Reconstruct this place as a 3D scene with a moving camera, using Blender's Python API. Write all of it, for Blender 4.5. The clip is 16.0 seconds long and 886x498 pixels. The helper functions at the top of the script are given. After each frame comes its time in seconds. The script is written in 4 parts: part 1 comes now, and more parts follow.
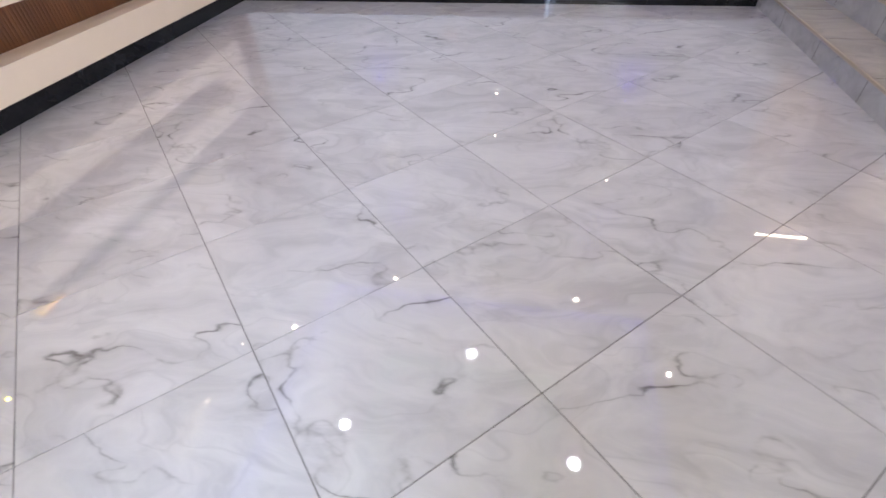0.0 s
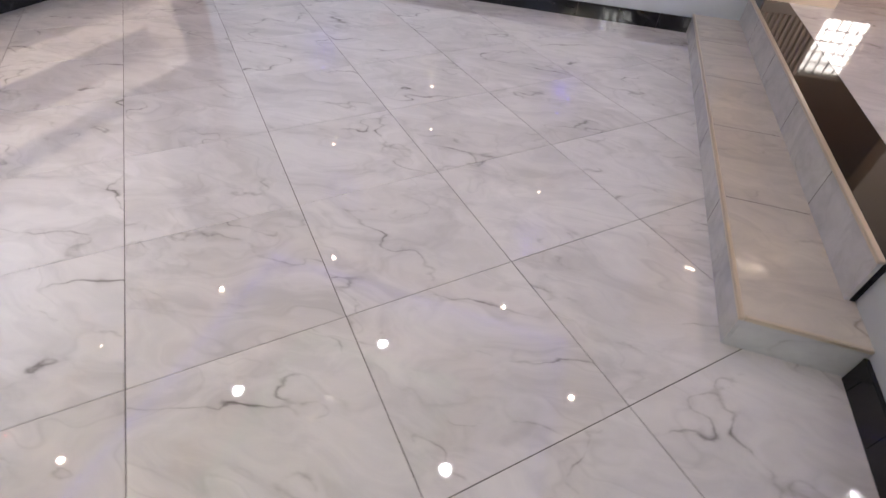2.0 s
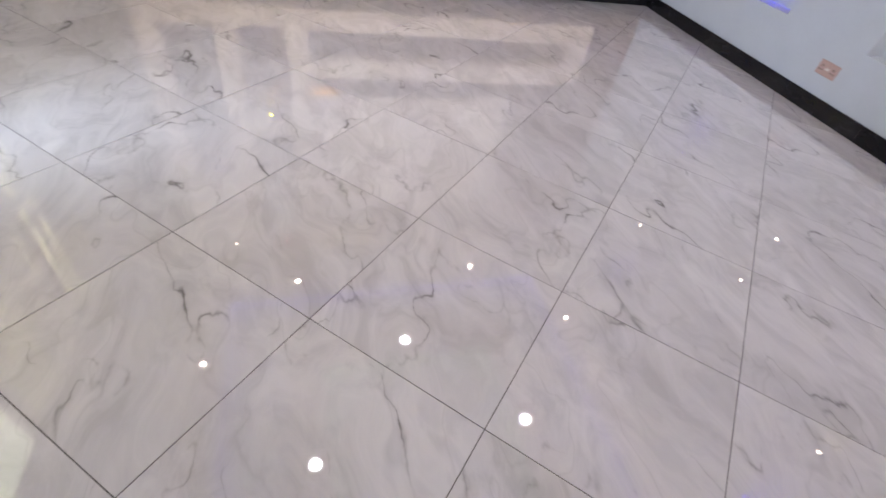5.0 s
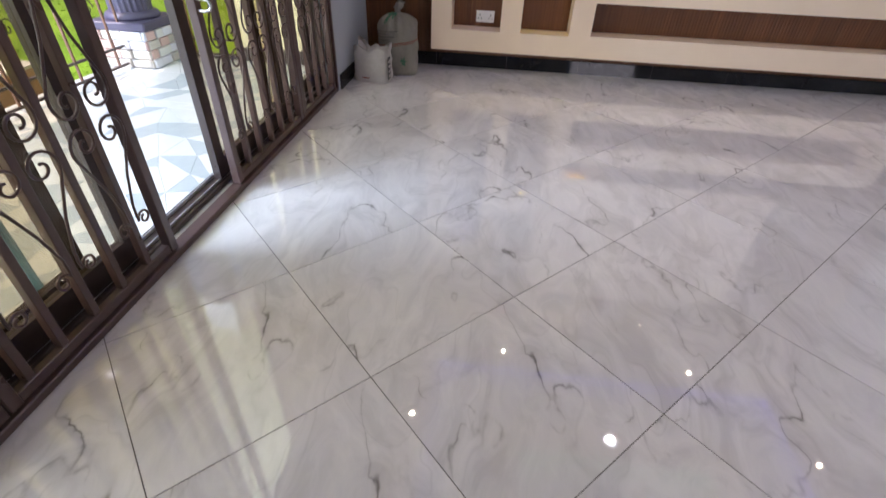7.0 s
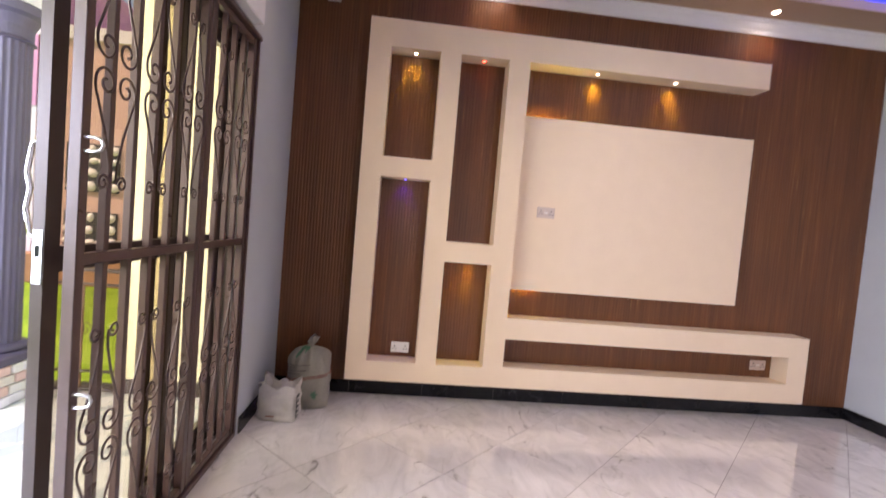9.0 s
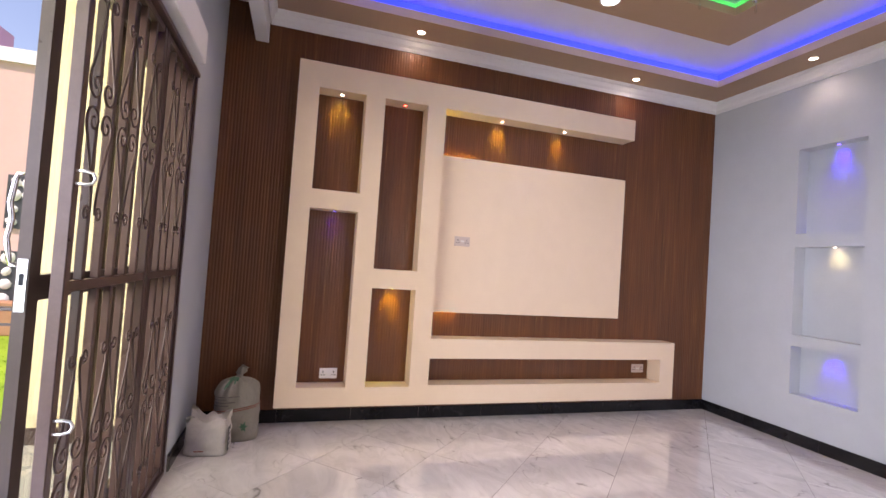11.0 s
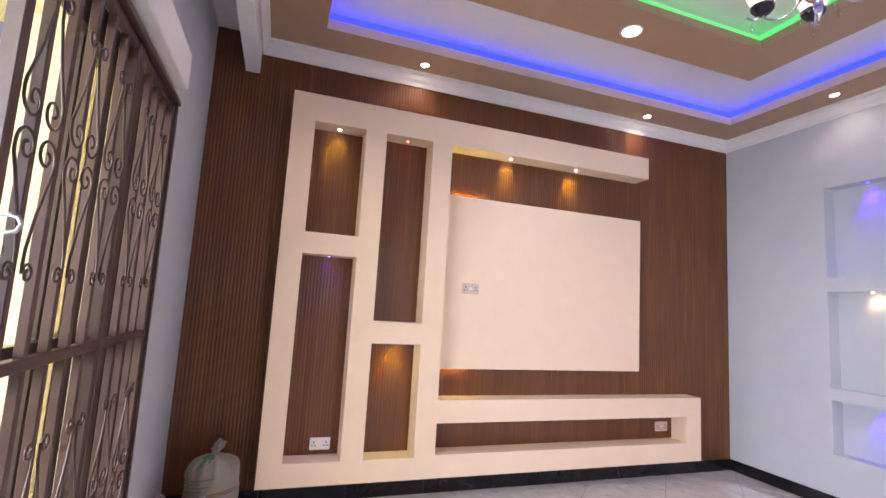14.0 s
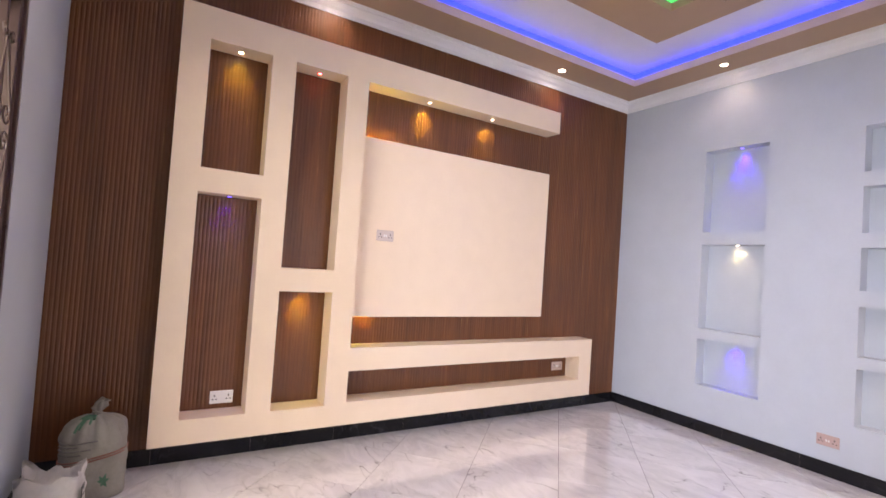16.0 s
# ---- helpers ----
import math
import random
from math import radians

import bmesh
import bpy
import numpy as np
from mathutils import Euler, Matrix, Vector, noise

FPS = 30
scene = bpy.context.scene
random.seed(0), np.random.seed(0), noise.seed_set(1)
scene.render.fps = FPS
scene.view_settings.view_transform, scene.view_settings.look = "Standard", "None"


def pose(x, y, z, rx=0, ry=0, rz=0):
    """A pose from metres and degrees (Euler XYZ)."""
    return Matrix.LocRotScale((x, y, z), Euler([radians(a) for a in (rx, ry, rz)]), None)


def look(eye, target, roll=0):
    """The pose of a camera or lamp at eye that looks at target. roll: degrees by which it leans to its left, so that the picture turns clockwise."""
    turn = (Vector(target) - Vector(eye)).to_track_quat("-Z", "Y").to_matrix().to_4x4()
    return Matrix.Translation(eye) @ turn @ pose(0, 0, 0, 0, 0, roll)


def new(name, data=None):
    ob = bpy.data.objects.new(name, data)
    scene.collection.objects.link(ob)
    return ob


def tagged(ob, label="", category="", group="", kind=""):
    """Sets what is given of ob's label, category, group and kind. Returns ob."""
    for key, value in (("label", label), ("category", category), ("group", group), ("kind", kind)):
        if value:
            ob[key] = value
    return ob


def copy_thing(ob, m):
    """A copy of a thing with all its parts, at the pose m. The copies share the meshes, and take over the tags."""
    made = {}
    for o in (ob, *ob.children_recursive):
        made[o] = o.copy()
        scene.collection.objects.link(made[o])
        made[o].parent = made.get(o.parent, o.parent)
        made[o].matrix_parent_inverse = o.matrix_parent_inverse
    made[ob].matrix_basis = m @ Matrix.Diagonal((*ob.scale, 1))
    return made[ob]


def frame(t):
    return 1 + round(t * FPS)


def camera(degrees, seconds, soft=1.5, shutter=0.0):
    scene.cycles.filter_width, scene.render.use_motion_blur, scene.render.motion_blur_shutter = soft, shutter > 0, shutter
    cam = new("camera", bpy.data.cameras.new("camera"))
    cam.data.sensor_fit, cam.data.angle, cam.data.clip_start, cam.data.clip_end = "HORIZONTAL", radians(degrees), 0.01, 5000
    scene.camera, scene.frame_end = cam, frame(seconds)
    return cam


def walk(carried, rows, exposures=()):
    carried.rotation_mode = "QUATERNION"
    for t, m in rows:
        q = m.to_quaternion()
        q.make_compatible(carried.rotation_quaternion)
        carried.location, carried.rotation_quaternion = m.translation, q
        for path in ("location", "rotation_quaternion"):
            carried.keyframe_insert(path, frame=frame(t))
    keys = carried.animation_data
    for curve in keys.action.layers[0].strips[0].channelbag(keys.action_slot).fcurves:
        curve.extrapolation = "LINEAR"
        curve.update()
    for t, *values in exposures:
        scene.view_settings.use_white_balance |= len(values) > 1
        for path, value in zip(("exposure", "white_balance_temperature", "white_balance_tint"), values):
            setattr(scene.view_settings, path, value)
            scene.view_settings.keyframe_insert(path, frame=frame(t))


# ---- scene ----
cam = camera(86.7, 16.0, soft=1.5, shutter=0.35)
PATH = [
    (0, (-0.039, -0.021, 1.138), (-0.371, 1.432, -0.196), -2.9),
    (0.5, (0.214, 0.02, 1.177), (-0.051, 1.463, -0.182), -0.9),
    (1, (0.494, 0.137, 1.129), (0.225, 1.569, -0.241), 0.0),
    (1.5, (0.741, 0.265, 1.145), (0.43, 1.699, -0.213), 2.0),
    (2, (1.002, 0.338, 1.156), (0.588, 1.73, -0.219), 3.6),
    (2.5, (1.176, 0.486, 1.147), (0.602, 1.841, -0.208), 5.8),
    (3, (1.325, 0.679, 1.167), (0.576, 1.983, -0.152), 8.0),
    (3.2, (1.404, 0.77, 1.164), (0.578, 2.034, -0.148), 10.0),
    (5.5, (1.367, 1.139, 1.175), (-0.074, 1.435, -0.18), 7.9),
    (6, (1.362, 0.92, 1.139), (-0.143, 0.981, -0.177), 4.9),
    (6.5, (1.344, 0.669, 1.125), (-0.167, 0.547, -0.179), 2.5),
    (7, (1.34, 0.555, 1.147), (-0.257, 0.39, -0.046), 2.3),
    (7.5, (1.304, 0.531, 1.198), (-0.415, 0.389, 0.186), 2.9),
    (8, (1.249, 0.533, 1.258), (-0.608, 0.467, 0.518), 4.1),
    (8.5, (1.091, 0.488, 1.384), (-0.874, 0.502, 1.013), 4.2),
    (9, (0.973, 0.348, 1.423), (-1.018, 0.519, 1.325), 4.9),
    (9.2, (1.022, 0.311, 1.425), (-0.963, 0.554, 1.43), 4.8),
    (11.3, (1.241, 0.056, 1.376), (-0.663, 0.667, 1.425), 4.0),
    (11.5, (1.249, 0.062, 1.38), (-0.655, 0.674, 1.417), 4.0),
    (12, (1.242, 0.065, 1.404), (-0.668, 0.66, 1.406), 3.6),
    (12.5, (1.122, 0.067, 1.393), (-0.796, 0.634, 1.407), 3.4),
    (13, (0.931, 0.102, 1.385), (-0.984, 0.675, 1.437), 3.2),
    (13.5, (0.844, 0.075, 1.375), (-1.063, 0.66, 1.523), 3.1),
    (14, (0.79, 0.002, 1.45), (-1.088, 0.645, 1.689), 3.4),
    (14.5, (0.711, -0.099, 1.499), (-1.121, 0.651, 1.786), 3.4),
    (15, (0.67, -0.128, 1.492), (-1.105, 0.749, 1.772), 3.5),
    (15.5, (0.647, -0.087, 1.42), (-1.091, 0.885, 1.601), 3.7),
    (16, (0.667, -0.04, 1.416), (-1.047, 0.989, 1.475), 3.9),
]
walk(cam, [(t, look(eye, target, roll)) for t, eye, target, roll in PATH],
     [(0.0, 0.46, 6400, 23), (0.6, 0.46, 6700, 24), (3.0, 0.48, 6800, 24), (5.5, 0.26, 6600, 23), (6.0, 0.04, 6550, 23), (6.5, 0.06, 6500, 23), (7.5, 0.14, 6500, 23), (8.5, 0.36, 7900, 34), (9.0, 0.62, 7150, 32), (11.5, 0.60, 7150, 33), (13.5, 0.88, 7250, 34), (14.0, 0.82, 6850, 33), (14.5, 0.70, 6600, 34), (15.5, 0.72, 6600, 36), (16.0, 0.92, 6950, 32)])

# ---- sky, sun and exposure ----
world = bpy.data.worlds.new("sky")
scene.world = world
world.use_nodes = True
wn = world.node_tree
bg = wn.nodes["Background"]
sky = wn.nodes.new("ShaderNodeTexSky")
sky.sky_type, sky.sun_disc = "NISHITA", False
sky.sun_elevation, sky.sun_rotation = radians(51.8), radians(148)
bg.inputs["Strength"].default_value = 0.15
wn.links.new(sky.outputs[0], bg.inputs[0])

sun = bpy.data.lights.new("sun", "SUN")
sun.energy, sun.angle, sun.color = 4.6, radians(0.5), (1, 0.95, 0.88)
sun_ob = new("sun", sun)
# low enough to reach the veranda floor, from the garden side
sun_ob.matrix_world = look((5, -8, 12), (0, 0, 0))


def area(name, at, to, sx, sy, power, color):
    d = bpy.data.lights.new(name, "AREA")
    d.shape, d.size, d.size_y, d.energy, d.color = "RECTANGLE", sx, sy, power, color
    o = new(name, d)
    o.matrix_world = look(at, to)
    return o


# fill lamp added at an unseen hall opening; daylight in the far room's window
area("hall_daylight", (5.25, 3.0, 1.65), (2, 3.2, 0.6), 1.5, 1.2, 42, (0.97, 0.96, 1.0))
area("far_room_daylight", (3.55, 7.69, 1.4), (3.55, 3, 1.2), 0.9, 0.7, 9, (1.0, 0.93, 0.80))

# lamps added in place of skylight: the veranda's open front, its unseen east end
area("veranda_daylight", (1.7, -4.3, 1.8), (0.3, 0, 0.4), 3.6, 2.2, 640, (0.62, 0.81, 1.0))
area("veranda_end_daylight", (3.75, -1.75, 1.6), (-3, -1.5, 1.0), 1.8, 2.6, 34, (0.74, 0.84, 1.0))

# ---- plan, in metres ----
WEST, NORTH, SOUTH, EAST = -2.86, 4.41, -0.60, 1.92
CEIL, SLAB = 3.38, 3.545
UNIT = -2.675           # front of the media wall
LAWN = -0.30
STEP_X, STEP_Y = 1.58, 1.43


# ---- materials ----
def mat(name, color=(0.8, 0.8, 0.8), rough=0.5, metal=0.0, spec=0.5):
    m = bpy.data.materials.new(name)
    m.use_nodes = True
    b = m.node_tree.nodes["Principled BSDF"]
    b.inputs["Base Color"].default_value = (*color, 1)
    b.inputs["Roughness"].default_value = rough
    b.inputs["Metallic"].default_value = metal
    b.inputs["Specular IOR Level"].default_value = spec
    return m


def nodes(m):
    t = m.node_tree
    return t, t.nodes["Principled BSDF"]


def add(t, kind, **values):
    n = t.nodes.new("ShaderNode" + kind)
    for key, v in values.items():
        n.inputs[key.replace("_", " ")].default_value = v
    return n


def coords(t, scale=(1, 1, 1), spread=0.0):
    """Object coordinates, moved by a random step for each object."""
    tc, mp = add(t, "TexCoord"), add(t, "Mapping")
    mp.inputs["Scale"].default_value = scale
    if spread:
        info, mul = add(t, "ObjectInfo"), add(t, "Math")
        mul.operation = "MULTIPLY"
        mul.inputs[1].default_value = spread
        t.links.new(info.outputs["Random"], mul.inputs[0])
        comb = add(t, "CombineXYZ")
        t.links.new(mul.outputs[0], comb.inputs[0])
        t.links.new(mul.outputs[0], comb.inputs[1])
        t.links.new(comb.outputs[0], mp.inputs["Location"])
    t.links.new(tc.outputs["Object"], mp.inputs["Vector"])
    return mp.outputs[0]


def noise_tex(t, vec, scale, detail=3.0, rough=0.5, distort=0.0):
    n = add(t, "TexNoise", Scale=scale, Detail=detail, Roughness=rough, Distortion=distort)
    t.links.new(vec, n.inputs["Vector"])
    return n.outputs["Fac"]


def ramp(t, fac, *stops):
    r = add(t, "ValToRGB")
    e = r.color_ramp.elements
    while len(e) < len(stops):
        e.new(0.5)
    for el, (p, c) in zip(e, stops):
        el.position = p
        el.color = (*c, 1) if len(c) == 3 else c
    t.links.new(fac, r.inputs[0])
    return r.outputs[0]


def mix(t, fac, a, b, kind="MIX"):
    n = add(t, "Mix")
    n.data_type, n.blend_type = "RGBA", kind
    for sock, v in ((n.inputs[0], fac), (n.inputs[6], a), (n.inputs[7], b)):
        if isinstance(v, (int, float)):
            sock.default_value = v
        elif isinstance(v, tuple):
            sock.default_value = (*v, 1)
        else:
            t.links.new(v, sock)
    return n.outputs[2]


def bump(t, b, height, strength=0.3, dist=0.002):
    n = add(t, "Bump", Strength=strength, Distance=dist)
    t.links.new(height, n.inputs["Height"])
    t.links.new(n.outputs[0], b.inputs["Normal"])


def speckled(name, a, b_, scale, rough=0.5, bumpy=0.2, metal=0.0, spec=0.5, spread=0.0, stretch=(1, 1, 1), dist=0.002):
    """Paint, plaster, cloth: a broad and a fine variation between two colours, with fine relief."""
    m = mat(name, a, rough, metal, spec)
    t, b = nodes(m)
    v = coords(t, stretch, spread)
    broad, fine = noise_tex(t, v, scale * 0.12, 4), noise_tex(t, v, scale, 5, 0.6)
    f = mix(t, 0.35, broad, fine)
    t.links.new(ramp(t, f, (0.3, a), (0.7, b_)), b.inputs["Base Color"])
    r = add(t, "MapRange")
    r.inputs[3].default_value, r.inputs[4].default_value = max(0.0, rough - 0.07), min(1.0, rough + 0.07)
    t.links.new(broad, r.inputs[0])
    t.links.new(r.outputs[0], b.inputs["Roughness"])
    if bumpy:
        bump(t, b, fine, bumpy, dist)
    return m


def marble(name, base, cloud, vein, rough=0.045, spread=37.0, amount=0.85, spec=0.5, coat=0.0):
    """Polished porcelain printed as marble: clouds and streaks along the print, and broken dark veins with soft grey margins and dark knots."""
    m = mat(name, base, rough, 0, spec)
    t, b = nodes(m)
    v0 = coords(t, (1, 1, 1), spread)
    turn = add(t, "Mapping")
    turn.inputs["Rotation"].default_value = (0, 0, radians(-45))
    turn.inputs["Scale"].default_value = (0.52, 1.0, 1.0)
    t.links.new(v0, turn.inputs["Vector"])
    v = turn.outputs[0]

    def warped_by(scale, detail, amt):
        w = add(t, "TexNoise", Scale=scale, Detail=detail, Roughness=0.5)
        t.links.new(v, w.inputs["Vector"])
        vm = add(t, "VectorMath")
        vm.operation = "MULTIPLY_ADD"
        vm.inputs[1].default_value = (amt, amt, 0.0)
        t.links.new(w.outputs["Color"], vm.inputs[0])
        t.links.new(v, vm.inputs[2])
        return vm.outputs[0]

    def zero_line(vec, scale, detail, rg):
        line = noise_tex(t, vec, scale, detail, rg)
        sub, ab = add(t, "Math"), add(t, "Math")
        sub.operation, ab.operation = "SUBTRACT", "ABSOLUTE"
        sub.inputs[1].default_value = 0.5
        t.links.new(line, sub.inputs[0])
        t.links.new(sub.outputs[0], ab.inputs[0])
        return ab.outputs[0]

    soft_warp, swirl = warped_by(3.0, 6.0, 0.24), warped_by(2.4, 3.0, 0.75)
    clouds = ramp(t, noise_tex(t, swirl, 2.6, 6, 0.6), (0.32, cloud), (0.60, base))
    streak = ramp(t, noise_tex(t, swirl, 9.0, 6, 0.62), (0.38, (0.90, 0.90, 0.905)), (0.50, (1.0, 1.0, 1.0)), (0.63, (1.07, 1.07, 1.065)))
    body = mix(t, 0.85, clouds, streak, "MULTIPLY")
    d = zero_line(soft_warp, 2.6, 3.4, 0.5)
    keep = noise_tex(t, v, 4.2, 5, 0.62)
    patch = ramp(t, keep, (0.47, (0, 0, 0)), (0.60, (0.8, 0.8, 0.8)))
    knots = ramp(t, keep, (0.585, (0, 0, 0)), (0.64, (0.8, 0.8, 0.8)))
    thin = ramp(t, d, (0.0, (0.9, 0.9, 0.9)), (0.0025, (0.5, 0.5, 0.5)), (0.007, (0.0, 0.0, 0.0)))
    margin = ramp(t, d, (0.0, (0.15, 0.15, 0.15)), (0.028, (0.0, 0.0, 0.0)))
    blot = ramp(t, d, (0.0, (1, 1, 1)), (0.004, (0.6, 0.6, 0.6)), (0.010, (0.0, 0.0, 0.0)))
    hair = ramp(t, zero_line(swirl, 3.0, 3, 0.5), (0.0, (0.09, 0.09, 0.09)), (0.015, (0, 0, 0)))
    body = mix(t, hair, body, vein)
    body = mix(t, mix(t, 1.0, margin, patch, "MULTIPLY"), body, vein)
    body = mix(t, mix(t, 1.0, mix(t, 1.0, thin, patch, "MULTIPLY"), (amount, amount, amount), "MULTIPLY"), body, vein)
    body = mix(t, mix(t, 1.0, mix(t, 1.0, blot, knots, "MULTIPLY"), (amount, amount, amount), "MULTIPLY"), body, vein)
    t.links.new(body, b.inputs["Base Color"])
    r = add(t, "MapRange")
    r.inputs[3].default_value, r.inputs[4].default_value = rough * 0.6, rough * 1.9
    t.links.new(noise_tex(t, v0, 6, 3), r.inputs[0])
    t.links.new(r.outputs[0], b.inputs["Roughness"])
    b.inputs["Coat Weight"].default_value, b.inputs["Coat Roughness"].default_value = coat, 0.015
    bump(t, b, noise_tex(t, v0, 7, 1), 0.05, 0.002)
    return m


def glow(name, color, strength, base=(0.8, 0.8, 0.8)):
    m = mat(name, base, 0.4)
    _, b = nodes(m)
    b.inputs["Emission Color"].default_value = (*color, 1)
    b.inputs["Emission Strength"].default_value = strength
    return m


def wood_panel():
    """Brown laminated board: long vertical grain and a slow change of tone from board to board."""
    m = mat("brown_fluted_board", (0.14, 0.05, 0.025), 0.34)
    t, b = nodes(m)
    v = coords(t, (17, 17, 0.55), 13.0)
    w = coords(t, (7, 7, 0.7), 5.0)
    grain = noise_tex(t, v, 3.0, 6, 0.6)
    broad = noise_tex(t, w, 1.5, 3)
    c = ramp(t, grain, (0.28, (0.108, 0.033, 0.008)), (0.50, (0.140, 0.047, 0.012)), (0.66, (0.170, 0.063, 0.018)), (0.76, (0.38, 0.20, 0.065)))
    c = mix(t, 0.8, c, ramp(t, broad, (0.3, (0.70, 0.70, 0.70)), (0.7, (1.22, 1.22, 1.22))), "MULTIPLY")
    t.links.new(c, b.inputs["Base Color"])
    bump(t, b, grain, 0.15, 0.001)
    return m


M_FLOOR = marble("white_marble_tile", (0.81, 0.785, 0.785), (0.68, 0.655, 0.655), (0.10, 0.085, 0.075), amount=0.68, rough=0.02, spec=1.0, coat=0.7)
M_STEP = marble("cream_marble_tread", (0.66, 0.60, 0.53), (0.52, 0.47, 0.42), (0.2, 0.16, 0.12), 0.05, amount=0.45)
M_RISER = marble("grey_marble_riser", (0.60, 0.61, 0.63), (0.48, 0.49, 0.51), (0.2, 0.19, 0.18), 0.12, amount=0.35)
M_NOSE = mat("pale_gold_edge_strip", (0.60, 0.52, 0.42), 0.3, 0.5)
M_GROUT = speckled("grey_grout", (0.10, 0.09, 0.085), (0.17, 0.155, 0.145), 60, 0.9)
M_BLACK = marble("black_glazed_tile", (0.012, 0.012, 0.014), (0.006, 0.006, 0.008), (0.06, 0.06, 0.07), 0.035, amount=0.3, spec=0.3)
M_WALL = speckled("pale_grey_wall_paint", (0.51, 0.555, 0.60), (0.55, 0.595, 0.64), 45, 0.55, 0.08)
M_CREAM = speckled("peach_cream_paint", (0.83, 0.655, 0.475), (0.87, 0.695, 0.51), 60, 0.5, 0.06)
M_WHITE = speckled("white_gypsum_paint", (0.76, 0.77, 0.79), (0.80, 0.81, 0.83), 50, 0.6, 0.05)
M_TAN = speckled("tan_ceiling_paint", (0.40, 0.27, 0.18), (0.43, 0.295, 0.20), 50, 0.55, 0.05)
M_LIP = speckled("pinkish_white_lip_paint", (0.68, 0.53, 0.50), (0.72, 0.57, 0.54), 50, 0.55, 0.05)
M_WOOD = wood_panel()
M_STEEL = speckled("brown_enamelled_steel", (0.070, 0.040, 0.035), (0.105, 0.062, 0.055), 90, 0.30, 0.10, 0.0, 0.6)
M_ALU = speckled("dark_bronze_aluminium", (0.050, 0.034, 0.030), (0.070, 0.048, 0.042), 70, 0.3, 0.05, 0.2)
M_CHROME = mat("chrome", (0.75, 0.75, 0.76), 0.12, 1.0)
M_BRIGHT = speckled("bright_steel", (0.62, 0.62, 0.64), (0.7, 0.7, 0.72), 80, 0.3, 0.05, 0.9)
M_SOCKET = mat("white_plastic", (0.82, 0.82, 0.80), 0.3)
M_SOCKETG = mat("pinkish_grey_socket_plastic", (0.60, 0.48, 0.42), 0.35)
M_SOCKETP = mat("pinkish_socket_plastic", (0.52, 0.36, 0.32), 0.35)
M_SOCKETD = mat("dark_pin_holes", (0.05, 0.05, 0.05), 0.5)
M_BAG = speckled("woven_grey_green_sack", (0.235, 0.22, 0.18), (0.33, 0.31, 0.26), 40, 0.75, 0.5, dist=0.004)
M_BAG2 = speckled("white_woven_sack", (0.46, 0.435, 0.40), (0.62, 0.59, 0.55), 40, 0.75, 0.5, dist=0.004)
M_GREENINK = mat("green_print", (0.08, 0.20, 0.12), 0.8)
M_REDINK = mat("dull_red_print", (0.30, 0.10, 0.07), 0.8)
M_FADED = mat("faded_print", (0.16, 0.145, 0.125), 0.8)
M_DARKINK = mat("dark_print", (0.10, 0.10, 0.10), 0.8)
M_SHADE = glow("lit_opal_glass", (1.0, 0.89, 0.68), 0.8)
M_GLASSBLK = mat("black_glass", (0.012, 0.014, 0.02), 0.08)
M_WARM = glow("warm_lamp_lens", (1.0, 0.86, 0.62), 22)
M_WARMTUBE = glow("warm_tube", (1.0, 0.86, 0.62), 9)
M_COOL = glow("cool_lamp_lens", (0.86, 0.93, 1.0), 34)
M_BLUE = glow("blue_led", (0.010, 0.028, 1.0), 2.0, (0.1, 0.15, 0.5))
M_BLUE2 = glow("violet_blue_led", (0.10, 0.06, 1.0), 7)
M_RED = glow("red_led", (1.0, 0.06, 0.03), 12)
M_GREEN = glow("green_led", (0.0, 0.80, 0.17), 0.65, (0.1, 0.5, 0.15))
M_AMBER = glow("amber_led", (1.0, 0.86, 0.06), 42)
M_PURPLE = speckled("purple_grey_column_paint", (0.072, 0.060, 0.100), (0.092, 0.076, 0.124), 30, 0.5, 0.1)
M_YELLOW = speckled("yellow_plaster", (0.86, 0.77, 0.50), (0.90, 0.82, 0.56), 30, 0.7, 0.2)
M_PINK = speckled("salmon_plaster", (0.58, 0.39, 0.34), (0.64, 0.43, 0.38), 10, 0.8, 0.2)
M_OUTWHITE = speckled("white_plaster_outdoors", (0.70, 0.68, 0.72), (0.76, 0.74, 0.78), 10, 0.8, 0.2)
M_MAGENTA = speckled("pink_painted_panel", (0.62, 0.30, 0.50), (0.66, 0.34, 0.54), 12, 0.7)
M_DARKSTONE = speckled("black_pebble_panel", (0.02, 0.024, 0.028), (0.05, 0.055, 0.06), 20, 0.6, 0.4)
M_PEBBLE = speckled("white_boulder", (0.62, 0.60, 0.56), (0.75, 0.73, 0.68), 12, 0.7, 0.3, spread=9.0)
M_BRICKISH = speckled("orange_brown_garden_wall", (0.30, 0.15, 0.08), (0.42, 0.22, 0.12), 9, 0.85, 0.4, dist=0.01)
M_TERRAZZO = speckled("pale_veranda_tile", (0.42, 0.46, 0.50), (0.52, 0.55, 0.58), 14, 0.18, 0.03, spread=20.0)
M_TERRAZZO_B = speckled("white_veranda_tile", (0.66, 0.66, 0.67), (0.74, 0.74, 0.74), 14, 0.18, 0.03, spread=20.0)
M_RUST = speckled("rusty_brown_rail_paint", (0.10, 0.045, 0.03), (0.20, 0.09, 0.05), 60, 0.6, 0.3)
# blue of reflected sky, put into the colour of the pole outside
M_SKYSTRIP = mat("sky_reflection_blue", (0.20, 0.42, 0.55), 0.4)


